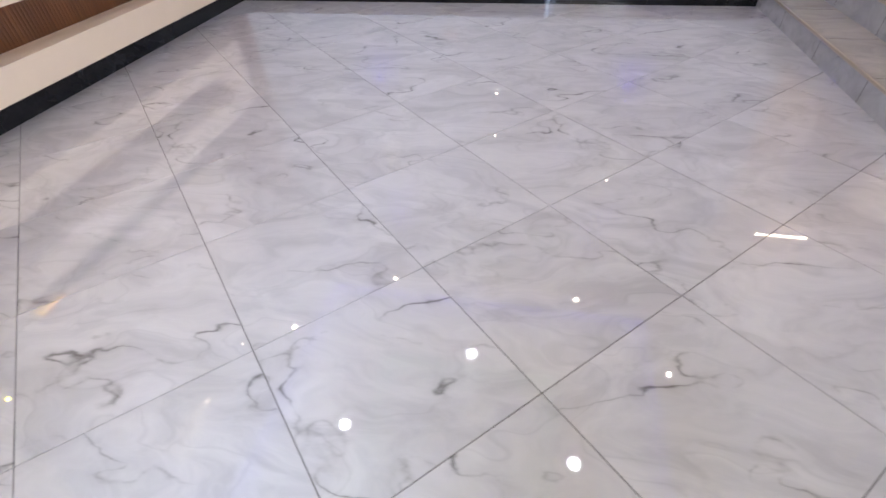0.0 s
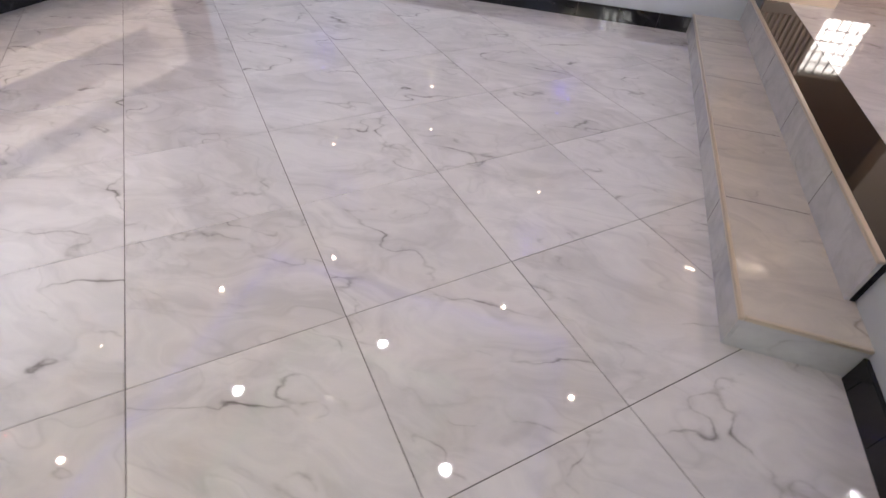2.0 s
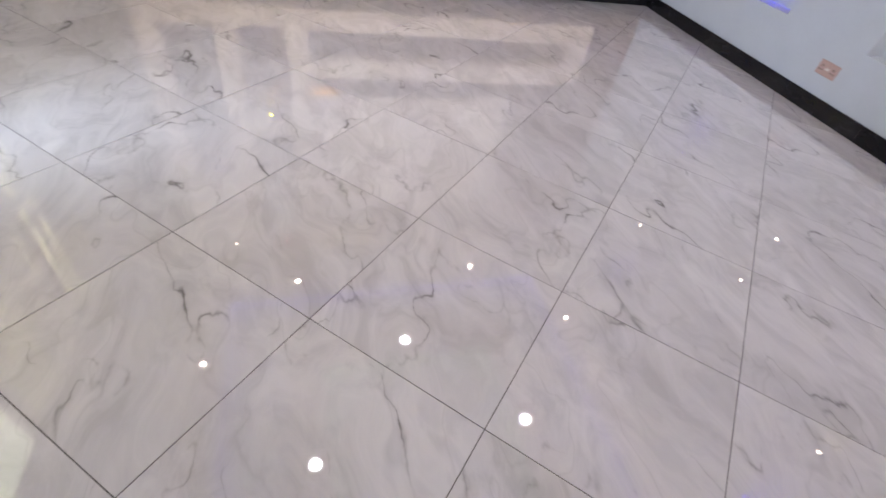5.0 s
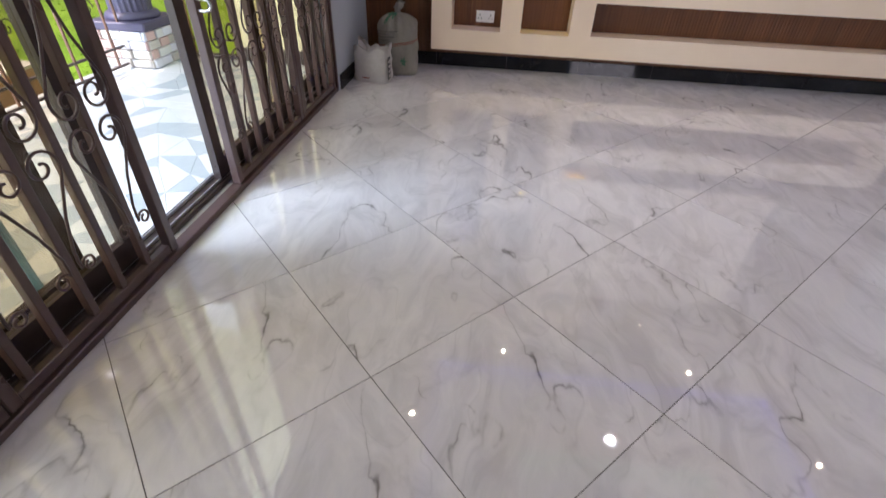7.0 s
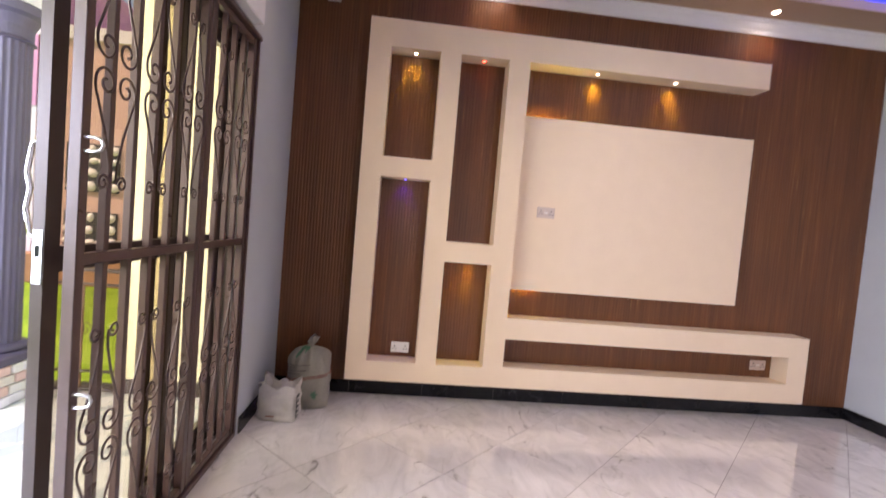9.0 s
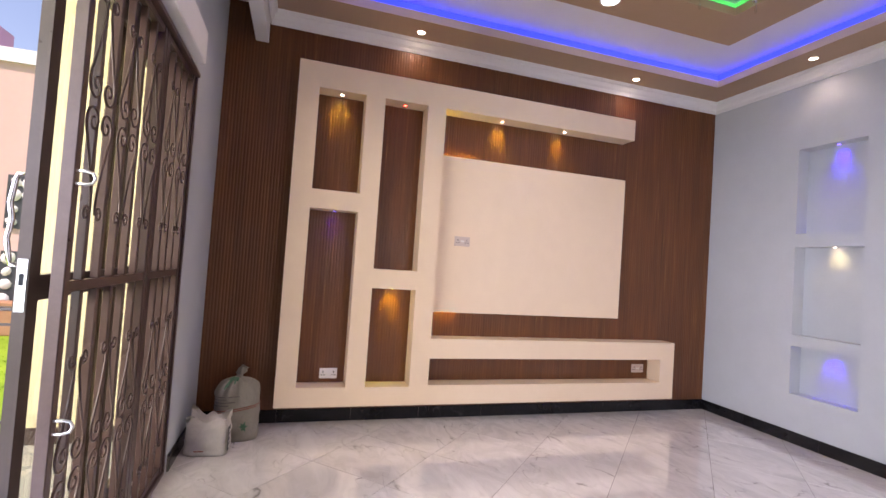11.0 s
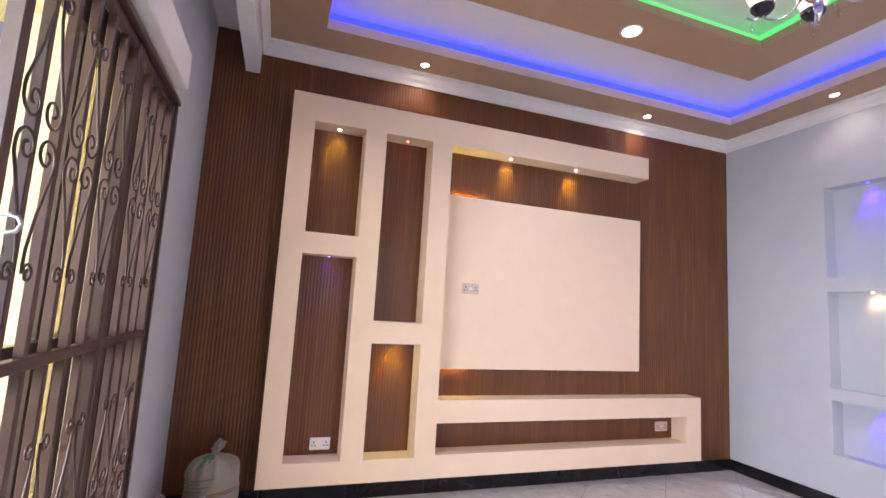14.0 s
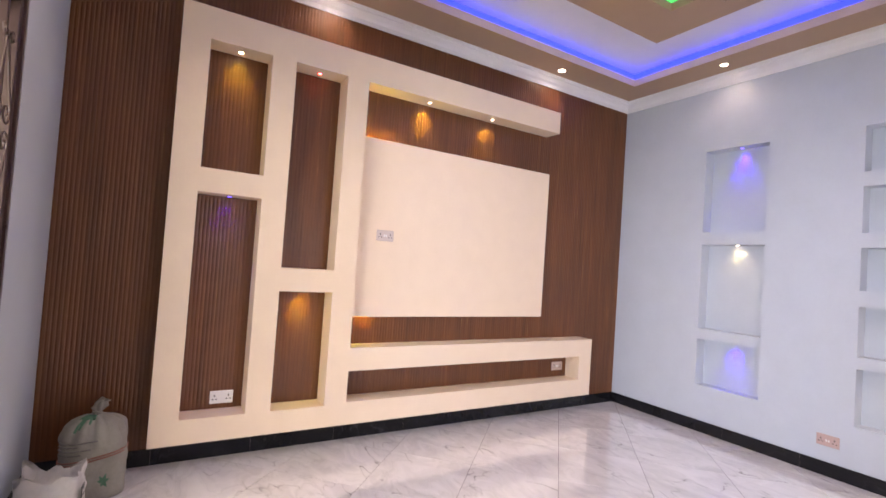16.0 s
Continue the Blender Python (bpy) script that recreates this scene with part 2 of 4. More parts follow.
def grass_material():
    m = mat("lawn_grass", (0.1, 0.2, 0.02), 0.8, 0, 0.2)
    t, b = nodes(m)
    v = coords(t)
    f = mix(t, 0.5, noise_tex(t, v, 1.2, 4), noise_tex(t, v, 40, 5, 0.7))
    t.links.new(ramp(t, f, (0.3, (0.10, 0.20, 0.012)), (0.55, (0.20, 0.33, 0.02)), (0.75, (0.34, 0.46, 0.04))), b.inputs["Base Color"])
    bump(t, b, noise_tex(t, v, 60, 3), 0.6, 0.03)
    return m


def glass_material(name, tint):
    m = mat(name, (1, 1, 1), 0.0)
    t, b = nodes(m)
    b.inputs["Transmission Weight"].default_value = 1.0
    b.inputs["IOR"].default_value = 1.05
    tr, fr, mx, gl = add(t, "BsdfTransparent"), add(t, "LayerWeight", Blend=0.5), add(t, "MixShader"), add(t, "BsdfGlossy", Roughness=0.01)
    pw, ml = add(t, "Math"), add(t, "Math")
    pw.operation, ml.operation = "POWER", "MULTIPLY_ADD"
    pw.inputs[1].default_value, ml.inputs[1].default_value, ml.inputs[2].default_value = 5.0, 0.9, 0.04
    t.links.new(fr.outputs["Facing"], pw.inputs[0])
    t.links.new(pw.outputs[0], ml.inputs[0])
    tr.inputs[0].default_value = (*tint, 1)
    t.links.new(ml.outputs[0], mx.inputs[0])
    t.links.new(tr.outputs[0], mx.inputs[1])
    t.links.new(gl.outputs[0], mx.inputs[2])
    t.links.new(mx.outputs[0], t.nodes["Material Output"].inputs[0])
    return m


M_GRASS = grass_material()
M_GLASS = glass_material("clear_glass", (0.93, 0.95, 0.94))
M_BRONZEGLASS = glass_material("bronze_tinted_glass", (0.84, 0.78, 0.68))
M_LEAF = speckled("green_leaf", (0.05, 0.12, 0.02), (0.12, 0.24, 0.03), 30, 0.6, 0, spread=5.0)


# ---- mesh helpers ----
def thing(name, at=(0, 0, 0), label="", category="", group="", kind=""):
    return tagged(place(new(name), at), label, category, group, kind)


def place(ob, at):
    ob.location = at
    return ob


def mesh_of(name, bm, material, smooth=False):
    me = bpy.data.meshes.new(name)
    bmesh.ops.recalc_face_normals(bm, faces=bm.faces)
    if smooth:
        for f in bm.faces:
            f.smooth = True
    bm.to_mesh(me)
    bm.free()
    me.materials.append(material)
    return me


def part(name, bm, material, parent, label="", smooth=False, at=(0, 0, 0), kind=""):
    """One mesh under a thing; its vertices are given in the thing's own space."""
    ob = new(name, mesh_of(name, bm, material, smooth))
    ob.parent, ob.location = parent, at
    return tagged(ob, label, kind=kind)


def whole(name, bm, material, at=(0, 0, 0), label="", category="", group="", kind="", smooth=False):
    return tagged(place(new(name, mesh_of(name, bm, material, smooth)), at), label, category, group, kind)


def box(bm, x0, x1, y0, y1, z0, z1, bevel=0.0):
    m = Matrix.Translation(((x0 + x1) / 2, (y0 + y1) / 2, (z0 + z1) / 2)) @ Matrix.Diagonal((x1 - x0, y1 - y0, z1 - z0, 1))
    g = bmesh.ops.create_cube(bm, size=1, matrix=m)
    if bevel:
        edges = {e for v in g["verts"] for e in v.link_edges}
        bmesh.ops.bevel(bm, geom=list(edges), offset=bevel, segments=1, affect="EDGES")
    return bm


def bx(*v, bevel=0.0):
    return box(bmesh.new(), *v, bevel=bevel)


def cyl(bm, x, y, z0, z1, r0, r1=None, seg=20):
    m = Matrix.Translation((x, y, (z0 + z1) / 2))
    bmesh.ops.create_cone(bm, cap_ends=True, segments=seg, radius1=r0, radius2=r0 if r1 is None else r1, depth=z1 - z0, matrix=m)
    return bm


def lathe(bm, profile, seg=24, x=0.0, y=0.0):
    """Turn a profile of (radius, z) round the upright axis through x, y."""
    rings = []
    for r, z in profile:
        rings.append([bm.verts.new((x + r * math.cos(2 * math.pi * k / seg), y + r * math.sin(2 * math.pi * k / seg), z)) for k in range(seg)])
    for a, b in zip(rings, rings[1:]):
        for k in range(seg):
            bm.faces.new((a[k], a[(k + 1) % seg], b[(k + 1) % seg], b[k]))
    for ring in (rings[0], rings[-1]):
        bm.faces.new(ring)
    return bm


def tube(bm, pts, r, seg=6, flat=1.0):
    """A round rod along a line of points."""
    pts = [Vector(p) for p in pts]
    rings, up = [], None
    for i, p in enumerate(pts):
        d = (pts[min(i + 1, len(pts) - 1)] - pts[max(i - 1, 0)]).normalized()
        if up is None:
            up = Vector((0, 1, 0)) if abs(d.y) < 0.9 else Vector((1, 0, 0))
        u = (up - d * up.dot(d)).normalized()
        w = d.cross(u)
        up = u
        rings.append([bm.verts.new(p + r * (u * math.cos(2 * math.pi * k / seg) + w * flat * math.sin(2 * math.pi * k / seg))) for k in range(seg)])
    for a, b in zip(rings, rings[1:]):
        for k in range(seg):
            bm.faces.new((a[k], a[(k + 1) % seg], b[(k + 1) % seg], b[k]))
    bm.faces.new(rings[0])
    bm.faces.new(rings[-1])
    return bm


def slab(u0, u1, v0, v1, d0, d1, holes=(), axis="x"):
    """A slab with rectangular holes right through it. axis x: u is y, v is z, d is x; axis y: u is x, v is z, d is y; axis z: u is x, v is y, d is z."""
    us = sorted({u0, u1, *(a for h in holes for a in h[:2] if u0 < a < u1)})
    vs = sorted({v0, v1, *(a for h in holes for a in h[2:] if v0 < a < v1)})
    bm, cache = bmesh.new(), {}

    def vert(u, v, d):
        key = (u, v, d)
        if key not in cache:
            cache[key] = bm.verts.new({"x": (d, u, v), "y": (u, d, v), "z": (u, v, d)}[axis])
        return cache[key]

    def solid(i, j):
        if not (0 <= i < len(us) - 1 and 0 <= j < len(vs) - 1):
            return False
        cu, cv = (us[i] + us[i + 1]) / 2, (vs[j] + vs[j + 1]) / 2
        return not any(h[0] < cu < h[1] and h[2] < cv < h[3] for h in holes)

    for i in range(len(us) - 1):
        for j in range(len(vs) - 1):
            if not solid(i, j):
                continue
            a, b, c, e = (us[i], vs[j]), (us[i + 1], vs[j]), (us[i + 1], vs[j + 1]), (us[i], vs[j + 1])
            for d in (d0, d1):
                bm.faces.new([vert(*q, d) for q in (a, b, c, e)])
            for near, (p, q) in (((i, j - 1), (a, b)), ((i + 1, j), (b, c)), ((i, j + 1), (c, e)), ((i - 1, j), (e, a))):
                if not solid(*near):
                    bm.faces.new((vert(*p, d0), vert(*q, d0), vert(*q, d1), vert(*p, d1)))
    return bm


def spot(name, at, to, power, color, size=80, blend=0.6, radius=0.02):
    d = bpy.data.lights.new(name, "SPOT")
    d.energy, d.color, d.spot_size, d.spot_blend, d.shadow_soft_size = power, color, radians(size), blend, radius
    o = new(name, d)
    o.matrix_world = look(at, to)
    return o


# ---- walls of the room ----
NICHES = []
for z0, z1 in ((1.88, 2.66), (0.96, 1.76), (0.43, 0.86)):
    NICHES += [(-1.92, -1.37, z0, z1), (0.49, 1.04, z0, z1)]
for z0, z1 in ((2.31, 2.66), (1.85, 2.20), (1.42, 1.74), (0.93, 1.30), (0.42, 0.84)):
    NICHES.append((-0.72, -0.16, z0, z1))

wall_north = whole("wall_north", slab(WEST - 0.2, EAST + 0.03, -0.05, 3.8, NORTH, NORTH + 0.13, NICHES, "y"), M_WALL,
                   label="pale grey painted wall with recessed display niches", kind="structure")
whole("wall_north_back", bx(WEST - 0.2, EAST + 0.03, NORTH + 0.13, NORTH + 0.25, -0.05, 3.8), M_WALL,
      label="pale back of the display niches", kind="structure")
wall_west = whole("wall_west", bx(WEST - 0.25, WEST - 0.018, SOUTH - 0.25, NORTH, -0.05, 3.8), M_CREAM,
                  label="wall clad in brown fluted boards", kind="structure")
wall_south = whole("wall_south", slab(WEST - 0.018, 5.5, -0.05, 3.8, SOUTH - 0.22, SOUTH, [(-2.0, 1.46, -0.06, 2.46)], "y"), M_WALL,
                   label="pale grey wall with a wide door opening", kind="structure")
wall_east = whole("wall_east", slab(SOUTH, NORTH, -0.05, 3.8, EAST, EAST + 0.16, [(1.62, NORTH - 0.005, 0.28, 2.9)], "x"), M_WALL,
                  label="pale wall with a wide opening to the raised hall", kind="structure")
whole("wall_far_room", slab(1.9, 5.5, -0.05, 3.8, 7.5, 7.7, [(3.1, 4.0, 1.05, 1.75)], "y"), M_CREAM,
      label="cream wall of the room beyond, with a barred window", kind="structure")
whole("wall_far_room_west", bx(2.0, 2.2, 5.5, 7.5, -0.05, 3.8), M_CREAM, label="cream wall of the room beyond", kind="structure")
whole("wall_far_room_east", bx(5.3, 5.5, 5.5, 7.5, -0.05, 3.8), M_CREAM, label="cream wall of the room beyond", kind="structure")
# opening in this wall is unseen, added for the hall's fill lamp
whole("wall_hall_east", slab(SOUTH, 5.3, -0.05, 3.8, 5.3, 5.5, [(2.2, 3.8, 1.05, 2.3)], "x"), M_WALL, label="pale hall wall", kind="structure")
whole("wall_hall_south", bx(EAST + 0.16, 5.3, 0.6, 0.8, 0.0, 3.8), M_WALL, label="pale hall wall", kind="structure")
whole("wall_hall_north", slab(2.33, 5.5, -0.05, 3.8, 5.30, 5.5, [(2.42, 3.75, 0.29, 2.5)], "y"), M_CREAM,
      label="cream hall wall with an open doorway", kind="structure")
whole("wall_hall_side", bx(EAST + 0.03, 2.33, NORTH, 5.5, -0.05, 3.8), M_CREAM, label="cream hall wall beside the pilaster", kind="structure")

# pale lintel ledge over the sliding grille
whole("trim", bx(-1.84, 1.6, SOUTH, SOUTH + 0.065, 2.47, 2.66, bevel=0.006), M_WHITE,
      label="white moulded ledge over the grille", category="ledge", kind="structure")

# ---- ceiling ----
ceiling = whole("ceiling", bx(WEST - 0.2, 5.5, SOUTH - 0.2, NORTH + 0.2, SLAB, SLAB + 0.12), M_WHITE,
                label="white upper ceiling", kind="structure")
BX0, BX1, BY0, BY1 = -2.51, 1.52, 0.15, 4.05       # inner edge of the tan border
border = whole("ceiling_border", slab(WEST - 0.018, EAST + 0.1, -0.30, NORTH, CEIL, CEIL + 0.072, [(BX0, BX1, BY0, BY1)], "z"), M_TAN,
               label="tan dropped ceiling border", kind="structure")
RX0, RX1, RY0, RY1 = -1.81, 0.82, 0.80, 3.40
IX0, IX1, IY0, IY1 = -1.45, 0.46, 1.16, 3.05
ring = whole("ceiling_ring", slab(RX0, RX1, RY0, RY1, CEIL, CEIL + 0.062, [(IX0, IX1, IY0, IY1)], "z"), M_TAN,
             label="tan dropped ceiling ring", kind="structure")
# closing boards between the dropped parts and the upper ceiling
whole("ceiling_cove_back", slab(BX0 - 0.09, BX1 + 0.09, BY0 - 0.09, BY1 + 0.09, CEIL + 0.072, SLAB, [(BX0 - 0.075, BX1 + 0.075, BY0 - 0.075, BY1 + 0.075)], "z"),
      M_WHITE, label="white back of the light cove", kind="structure")
whole("ceiling_ring_back", slab(RX0 + 0.01, RX1 - 0.01, RY0 + 0.01, RY1 - 0.01, CEIL + 0.062, SLAB, [(IX0 - 0.075, IX1 + 0.075, IY0 - 0.075, IY1 + 0.075)], "z"),
      M_WHITE, label="white back of the inner light cove", kind="structure")
whole("ceiling_lip", slab(BX0, BX1, BY0, BY1, CEIL + 0.001, CEIL + 0.0735, [(BX0 + 0.004, BX1 - 0.004, BY0 + 0.004, BY1 - 0.004)], "z"), M_LIP,
      label="pinkish white painted upstand of the ceiling border", kind="structure")
g = 0.072
# tall emissive bands: hidden LEDs together with the cove backs they light
led = thing("led_strip", (0, 0, 0), "blue glowing band for the hidden light strip and its lit cove", "led strip")
part("strip", slab(BX0 - g, BX1 + g, BY0 - g, BY1 + g, CEIL + 0.073, CEIL + 0.160, [(BX0 - g + 0.012, BX1 + g - 0.012, BY0 - g + 0.012, BY1 + g - 0.012)], "z"), M_BLUE, led)
led2 = thing("led_strip", (0, 0, 0), "green glowing band for the hidden light strip and its lit inner cove", "led strip")
part("strip", slab(IX0 - g, IX1 + g, IY0 - g, IY1 + g, CEIL + 0.063, CEIL + 0.137, [(IX0 - g + 0.012, IX1 + g - 0.012, IY0 - g + 0.012, IY1 + g - 0.012)], "z"), M_GREEN, led2)


def crown(name, pts, out):
    """A stepped cornice along a level line of points; out points into the room."""
    bm = bmesh.new()
    prof = [(0, -0.125), (0.010, -0.125), (0.012, -0.092), (0.024, -0.072), (0.032, -0.034), (0.044, -0.028), (0.047, 0.0), (0, 0)]
    rows = []
    for (x, y), (ox, oy) in zip(pts, out):
        rows.append([bm.verts.new((x + ox * d, y + oy * d, CEIL + z)) for d, z in prof])
    for a, b in zip(rows, rows[1:]):
        for k in range(len(prof)):
            bm.faces.new((a[k], a[(k + 1) % len(prof)], b[(k + 1) % len(prof)], b[k]))
    bm.faces.new(rows[0])
    bm.faces.new(rows[-1])
    return whole(name, bm, M_WHITE, label="white stepped cornice under the ceiling", category="cornice", kind="structure")


crown("cornice", [(WEST, -0.28), (WEST, NORTH), (EAST, NORTH), (EAST, -0.28), (WEST, -0.28)],
      [(1, 1), (1, -1), (-1, -1), (-1, 1), (1, 1)])
whole("beam", bx(WEST - 0.018, EAST, -0.385, -0.285, 3.10, SLAB, bevel=0.004), M_WHITE, label="white painted drop beam before the curtain recess",
      category="beam", kind="structure")
whole("recess_ceiling", bx(WEST - 0.018, EAST, SOUTH, -0.386, 3.40, 3.44), M_WHITE, label="white ceiling of the curtain recess", kind="structure")
whole("hall_ceiling", bx(EAST + 0.1, 5.3, 0.8, 7.5, 3.30, 3.34), M_WHITE, label="white hall ceiling", kind="structure")


# ---- steps to the hall ----
step = thing("step", (STEP_X, STEP_Y, 0), "cream marble step with gold edge strip and grey risers", "step", kind="structure")
part("tread", bx(0.012, EAST - STEP_X, 0.012, NORTH - STEP_Y, 0.0, 0.128), M_STEP, step)
part("riser", bx(0.0, 0.012, 0.0, NORTH - STEP_Y, 0.0, 0.116), M_RISER, step)
part("riser", bx(0.012, EAST - STEP_X, 0.0, 0.012, 0.0, 0.116), M_RISER, step)
part("edge_strip", bx(-0.004, 0.012, -0.004, NORTH - STEP_Y, 0.116, 0.131, bevel=0.003), M_NOSE, step, "worn gold edge strip")
part("edge_strip", bx(0.012, EAST - STEP_X, -0.004, 0.012, 0.116, 0.131, bevel=0.003), M_NOSE, step, "worn gold edge strip")
for y in (0.62, 1.22, 1.82, 2.42):
    part("joint", bx(0.0135, EAST - STEP_X - 0.04, y, y + 0.003, 0.12, 0.1285), M_GROUT, step)
    part("joint", bx(-0.0008, 0.005, y, y + 0.003, 0.0, 0.116), M_GROUT, step)
HX = 1.89
hall = thing("hall_step", (HX, 1.62, 0), "grey marble upper riser with a metal edge strip", "step", kind="structure")
part("riser", bx(0.0, 0.012, 0.0, NORTH - 1.62, 0.128, 0.278), M_RISER, hall)
part("edge_strip", bx(-0.006, 0.016, 0.0, NORTH - 1.62, 0.278, 0.292, bevel=0.003), M_NOSE, hall, "metal edge strip")
for y in (0.5, 1.1, 1.7, 2.3):
    part("joint", bx(-0.0008, 0.005, y, y + 0.003, 0.128, 0.278), M_GROUT, hall)
hall_floor = thing("hall_floor", (HX, 0.8, 0), "raised marble hall floor with a black tile border", "floor", kind="structure")
part("black_border", bx(0.016, 0.235, 0.82, NORTH - 0.8, 0.1, 0.29), M_BLACK, hall_floor)
part("slab", bx(0.237, 3.41, 0.0, NORTH - 0.8, 0.1, 0.29), M_FLOOR, hall_floor)
part("slab", bx(0.44, 3.41, NORTH - 0.798, 6.7, 0.1, 0.29), M_FLOOR, hall_floor)
# fluted cream pilaster in the hall
pil = thing("pilaster", (1.98, NORTH, 0.29), "cream fluted wall pilaster", "pilaster", kind="structure")
part("base", bx(0.0, 0.42, -0.05, 0.0, 0.0, 0.07), M_CREAM, pil)
bm = bmesh.new()
for k in range(11):
    box(bm, 0.01 + k * 0.037, 0.034 + k * 0.037, -0.045, -0.02, 0.07, 2.6, bevel=0.006)
box(bm, 0.0, 0.42, -0.02, 0.0, 0.07, 2.6)
part("shaft", bm, M_CREAM, pil)
# window of the room beyond
win = thing("window_1", (3.1, 7.56, 1.05), "white hall window with lattice bars and daylight behind", "window", kind="structure")
part("frame", slab(0, 0.9, 0, 0.7, 0, 0.05, [(0.04, 0.30, 0.04, 0.66), (0.35, 0.86, 0.04, 0.66)], "y"), M_SOCKET, win)
for k in range(4):
    part("bar", bx(0.04, 0.86, 0.0, 0.014, 0.15 + k * 0.13, 0.168 + k * 0.13), M_SOCKET, win)
for k in range(7):
    part("bar", bx(0.12 + k * 0.11, 0.136 + k * 0.11, 0.015, 0.027, 0.04, 0.66), M_SOCKET, win)
part("pane", bx(0.04, 0.86, 0.03, 0.034, 0.04, 0.66), M_GLASS, win).visible_shadow = False
tube_lamp = thing("tube_lamp", (2.55, 5.27, 2.88), "lit white tube lamp on the hall wall", "tube lamp")
part("body", bx(0.0, 0.95, -0.005, 0.03, 0.0, 0.05), M_SOCKET, tube_lamp)
part("tube", tube(bmesh.new(), [(0.02, -0.02, 0.02), (0.93, -0.02, 0.02)], 0.013, 8), M_WARMTUBE, tube_lamp, "lit tube", smooth=True)


# ---- skirting of black glazed tiles ----
def skirting(name, x0, y0, x1, y1, nx, ny, lift=0.0):
    """Black tiles 0.6 m long, laid from the first point to the second; nx, ny points into the room."""
    length = math.hypot(x1 - x0, y1 - y0)
    dx, dy = (x1 - x0) / length, (y1 - y0) / length
    root = thing(name, (x0, y0, lift), "glossy black glazed skirting tiles", "skirting", kind="structure")
    bm = bmesh.new()
    at = 0.0
    while at < length - 0.005:
        end = min(at + 0.60, length)
        b = bmesh.new()
        m = Matrix(((dx, nx, 0, 0), (dy, ny, 0, 0), (0, 0, 1, 0), (0, 0, 0, 1)))
        box(b, at + 0.0012, end - 0.0012, 0.0, 0.012, 0.0, 0.094)
        box(b, at + 0.0012, end - 0.0012, 0.0, 0.015, 0.094, 0.105, bevel=0.002)
        b.transform(m)
        part("skirting_tile", b, M_BLACK, root)
        at = end
    bmesh.ops.create_cube(bm, size=1, matrix=Matrix(((dx * length, nx * 0.009, 0, dx * length / 2 + nx * 0.0045), (dy * length, ny * 0.009, 0, dy * length / 2 + ny * 0.0045), (0, 0, 0.1, 0.05), (0, 0, 0, 1))))
    part("bedding", bm, M_GROUT, root)


skirting("baseboard", WEST, SOUTH, WEST, NORTH, 1, 0)
skirting("baseboard", WEST + 0.016, NORTH, STEP_X - 0.002, NORTH, 0, -1)
skirting("baseboard", WEST + 0.016, SOUTH, -2.03, SOUTH, 0, 1)
skirting("baseboard", EAST, SOUTH, EAST, STEP_Y - 0.006, -1, 0)

# ---- media wall ----
media = thing("media_wall_unit", (UNIT, 0, 0.17), "peach cream built-in media wall with niches and low open shelf", "media unit")
UD = WEST - UNIT + 0.004
N1, N2, N3, N4 = (0.14, 0.52, 1.92, 2.745), (0.68, 1.055, 1.305, 2.745), (0.135, 0.52, 0.325, 1.765), (0.68, 1.055, 0.325, 1.145)
part("tower", slab(-0.025, 1.22, 0.0, 2.78, UD, 0.0, [(a, b, c - 0.17, d - 0.17) for a, b, c, d in (N1, N2, N3, N4)], "x"), M_CREAM, media, "cream tower with four open niches")
part("top_shelf", bx(UD, 0.0, 1.22, 3.20, 2.575, 2.78), M_CREAM, media, "cream overhanging light shelf")
part("low_cabinet", slab(1.22, 3.825, 0.0, 0.565, UD, 0.0, [(1.2201, 3.655, 0.165, 0.395)], "x"), M_CREAM, media, "low cream shelf box with one long opening")
tv = thing("tv_panel", (-2.778, 1.22, 0.955), "plain cream raised board for a television", "wall board")
part("board", bx(-0.055, 0.0, 0.0, 1.98, 0.0, 1.405, bevel=0.003), M_CREAM, tv)
part("batten", bx(-0.08, -0.055, 0.1, 1.88, 0.08, 1.3), M_CREAM, tv)


def socket(x, y, z, face, colour=M_SOCKET, w=0.146, label="white double wall socket"):
    """A flat double socket; face: 'x' looks to +x, 'y' looks to -y."""
    root = thing("wall_socket", (x, y, z), label, "wall socket", "wall sockets")
    turn = Matrix.Rotation(radians(90), 4, "Z") if face == "x" else Matrix.Identity(4)

    def put(name, b, m, lab=""):
        b.transform(turn)
        part(name, b, m, root, lab)

    put("plate", bx(-w / 2, w / 2, -0.009, 0.0, -0.043, 0.043, bevel=0.003), colour)
    for s in (-0.036, 0.036):
        put("switch", bx(s * 0.22 - 0.004, s * 0.22 + 0.004, -0.0115, -0.009, -0.008, 0.008), M_SOCKET, "small rocker switch")
        b = bmesh.new()
        box(b, s * 1.2 - 0.004, s * 1.2 + 0.004, -0.0105, -0.0092, 0.004, 0.018)
        box(b, s * 1.2 - 0.016, s * 1.2 - 0.006, -0.0105, -0.0092, -0.016, -0.009)
        box(b, s * 1.2 + 0.006, s * 1.2 + 0.016, -0.0105, -0.0092, -0.016, -0.009)
        put("pin_holes", b, M_SOCKETD)


socket(-2.778, 1.48, 1.60, "x", M_SOCKETG, label="grey double wall socket on the cream board")
socket(WEST + 0.001, 0.39, 0.40, "x")
socket(WEST + 0.001, 3.53, 0.44, "x", M_SOCKETG, label="grey double wall socket in the low shelf")
socket(-0.87, NORTH, 0.265, "y", M_SOCKETP, label="pinkish double wall socket low on the grey wall")


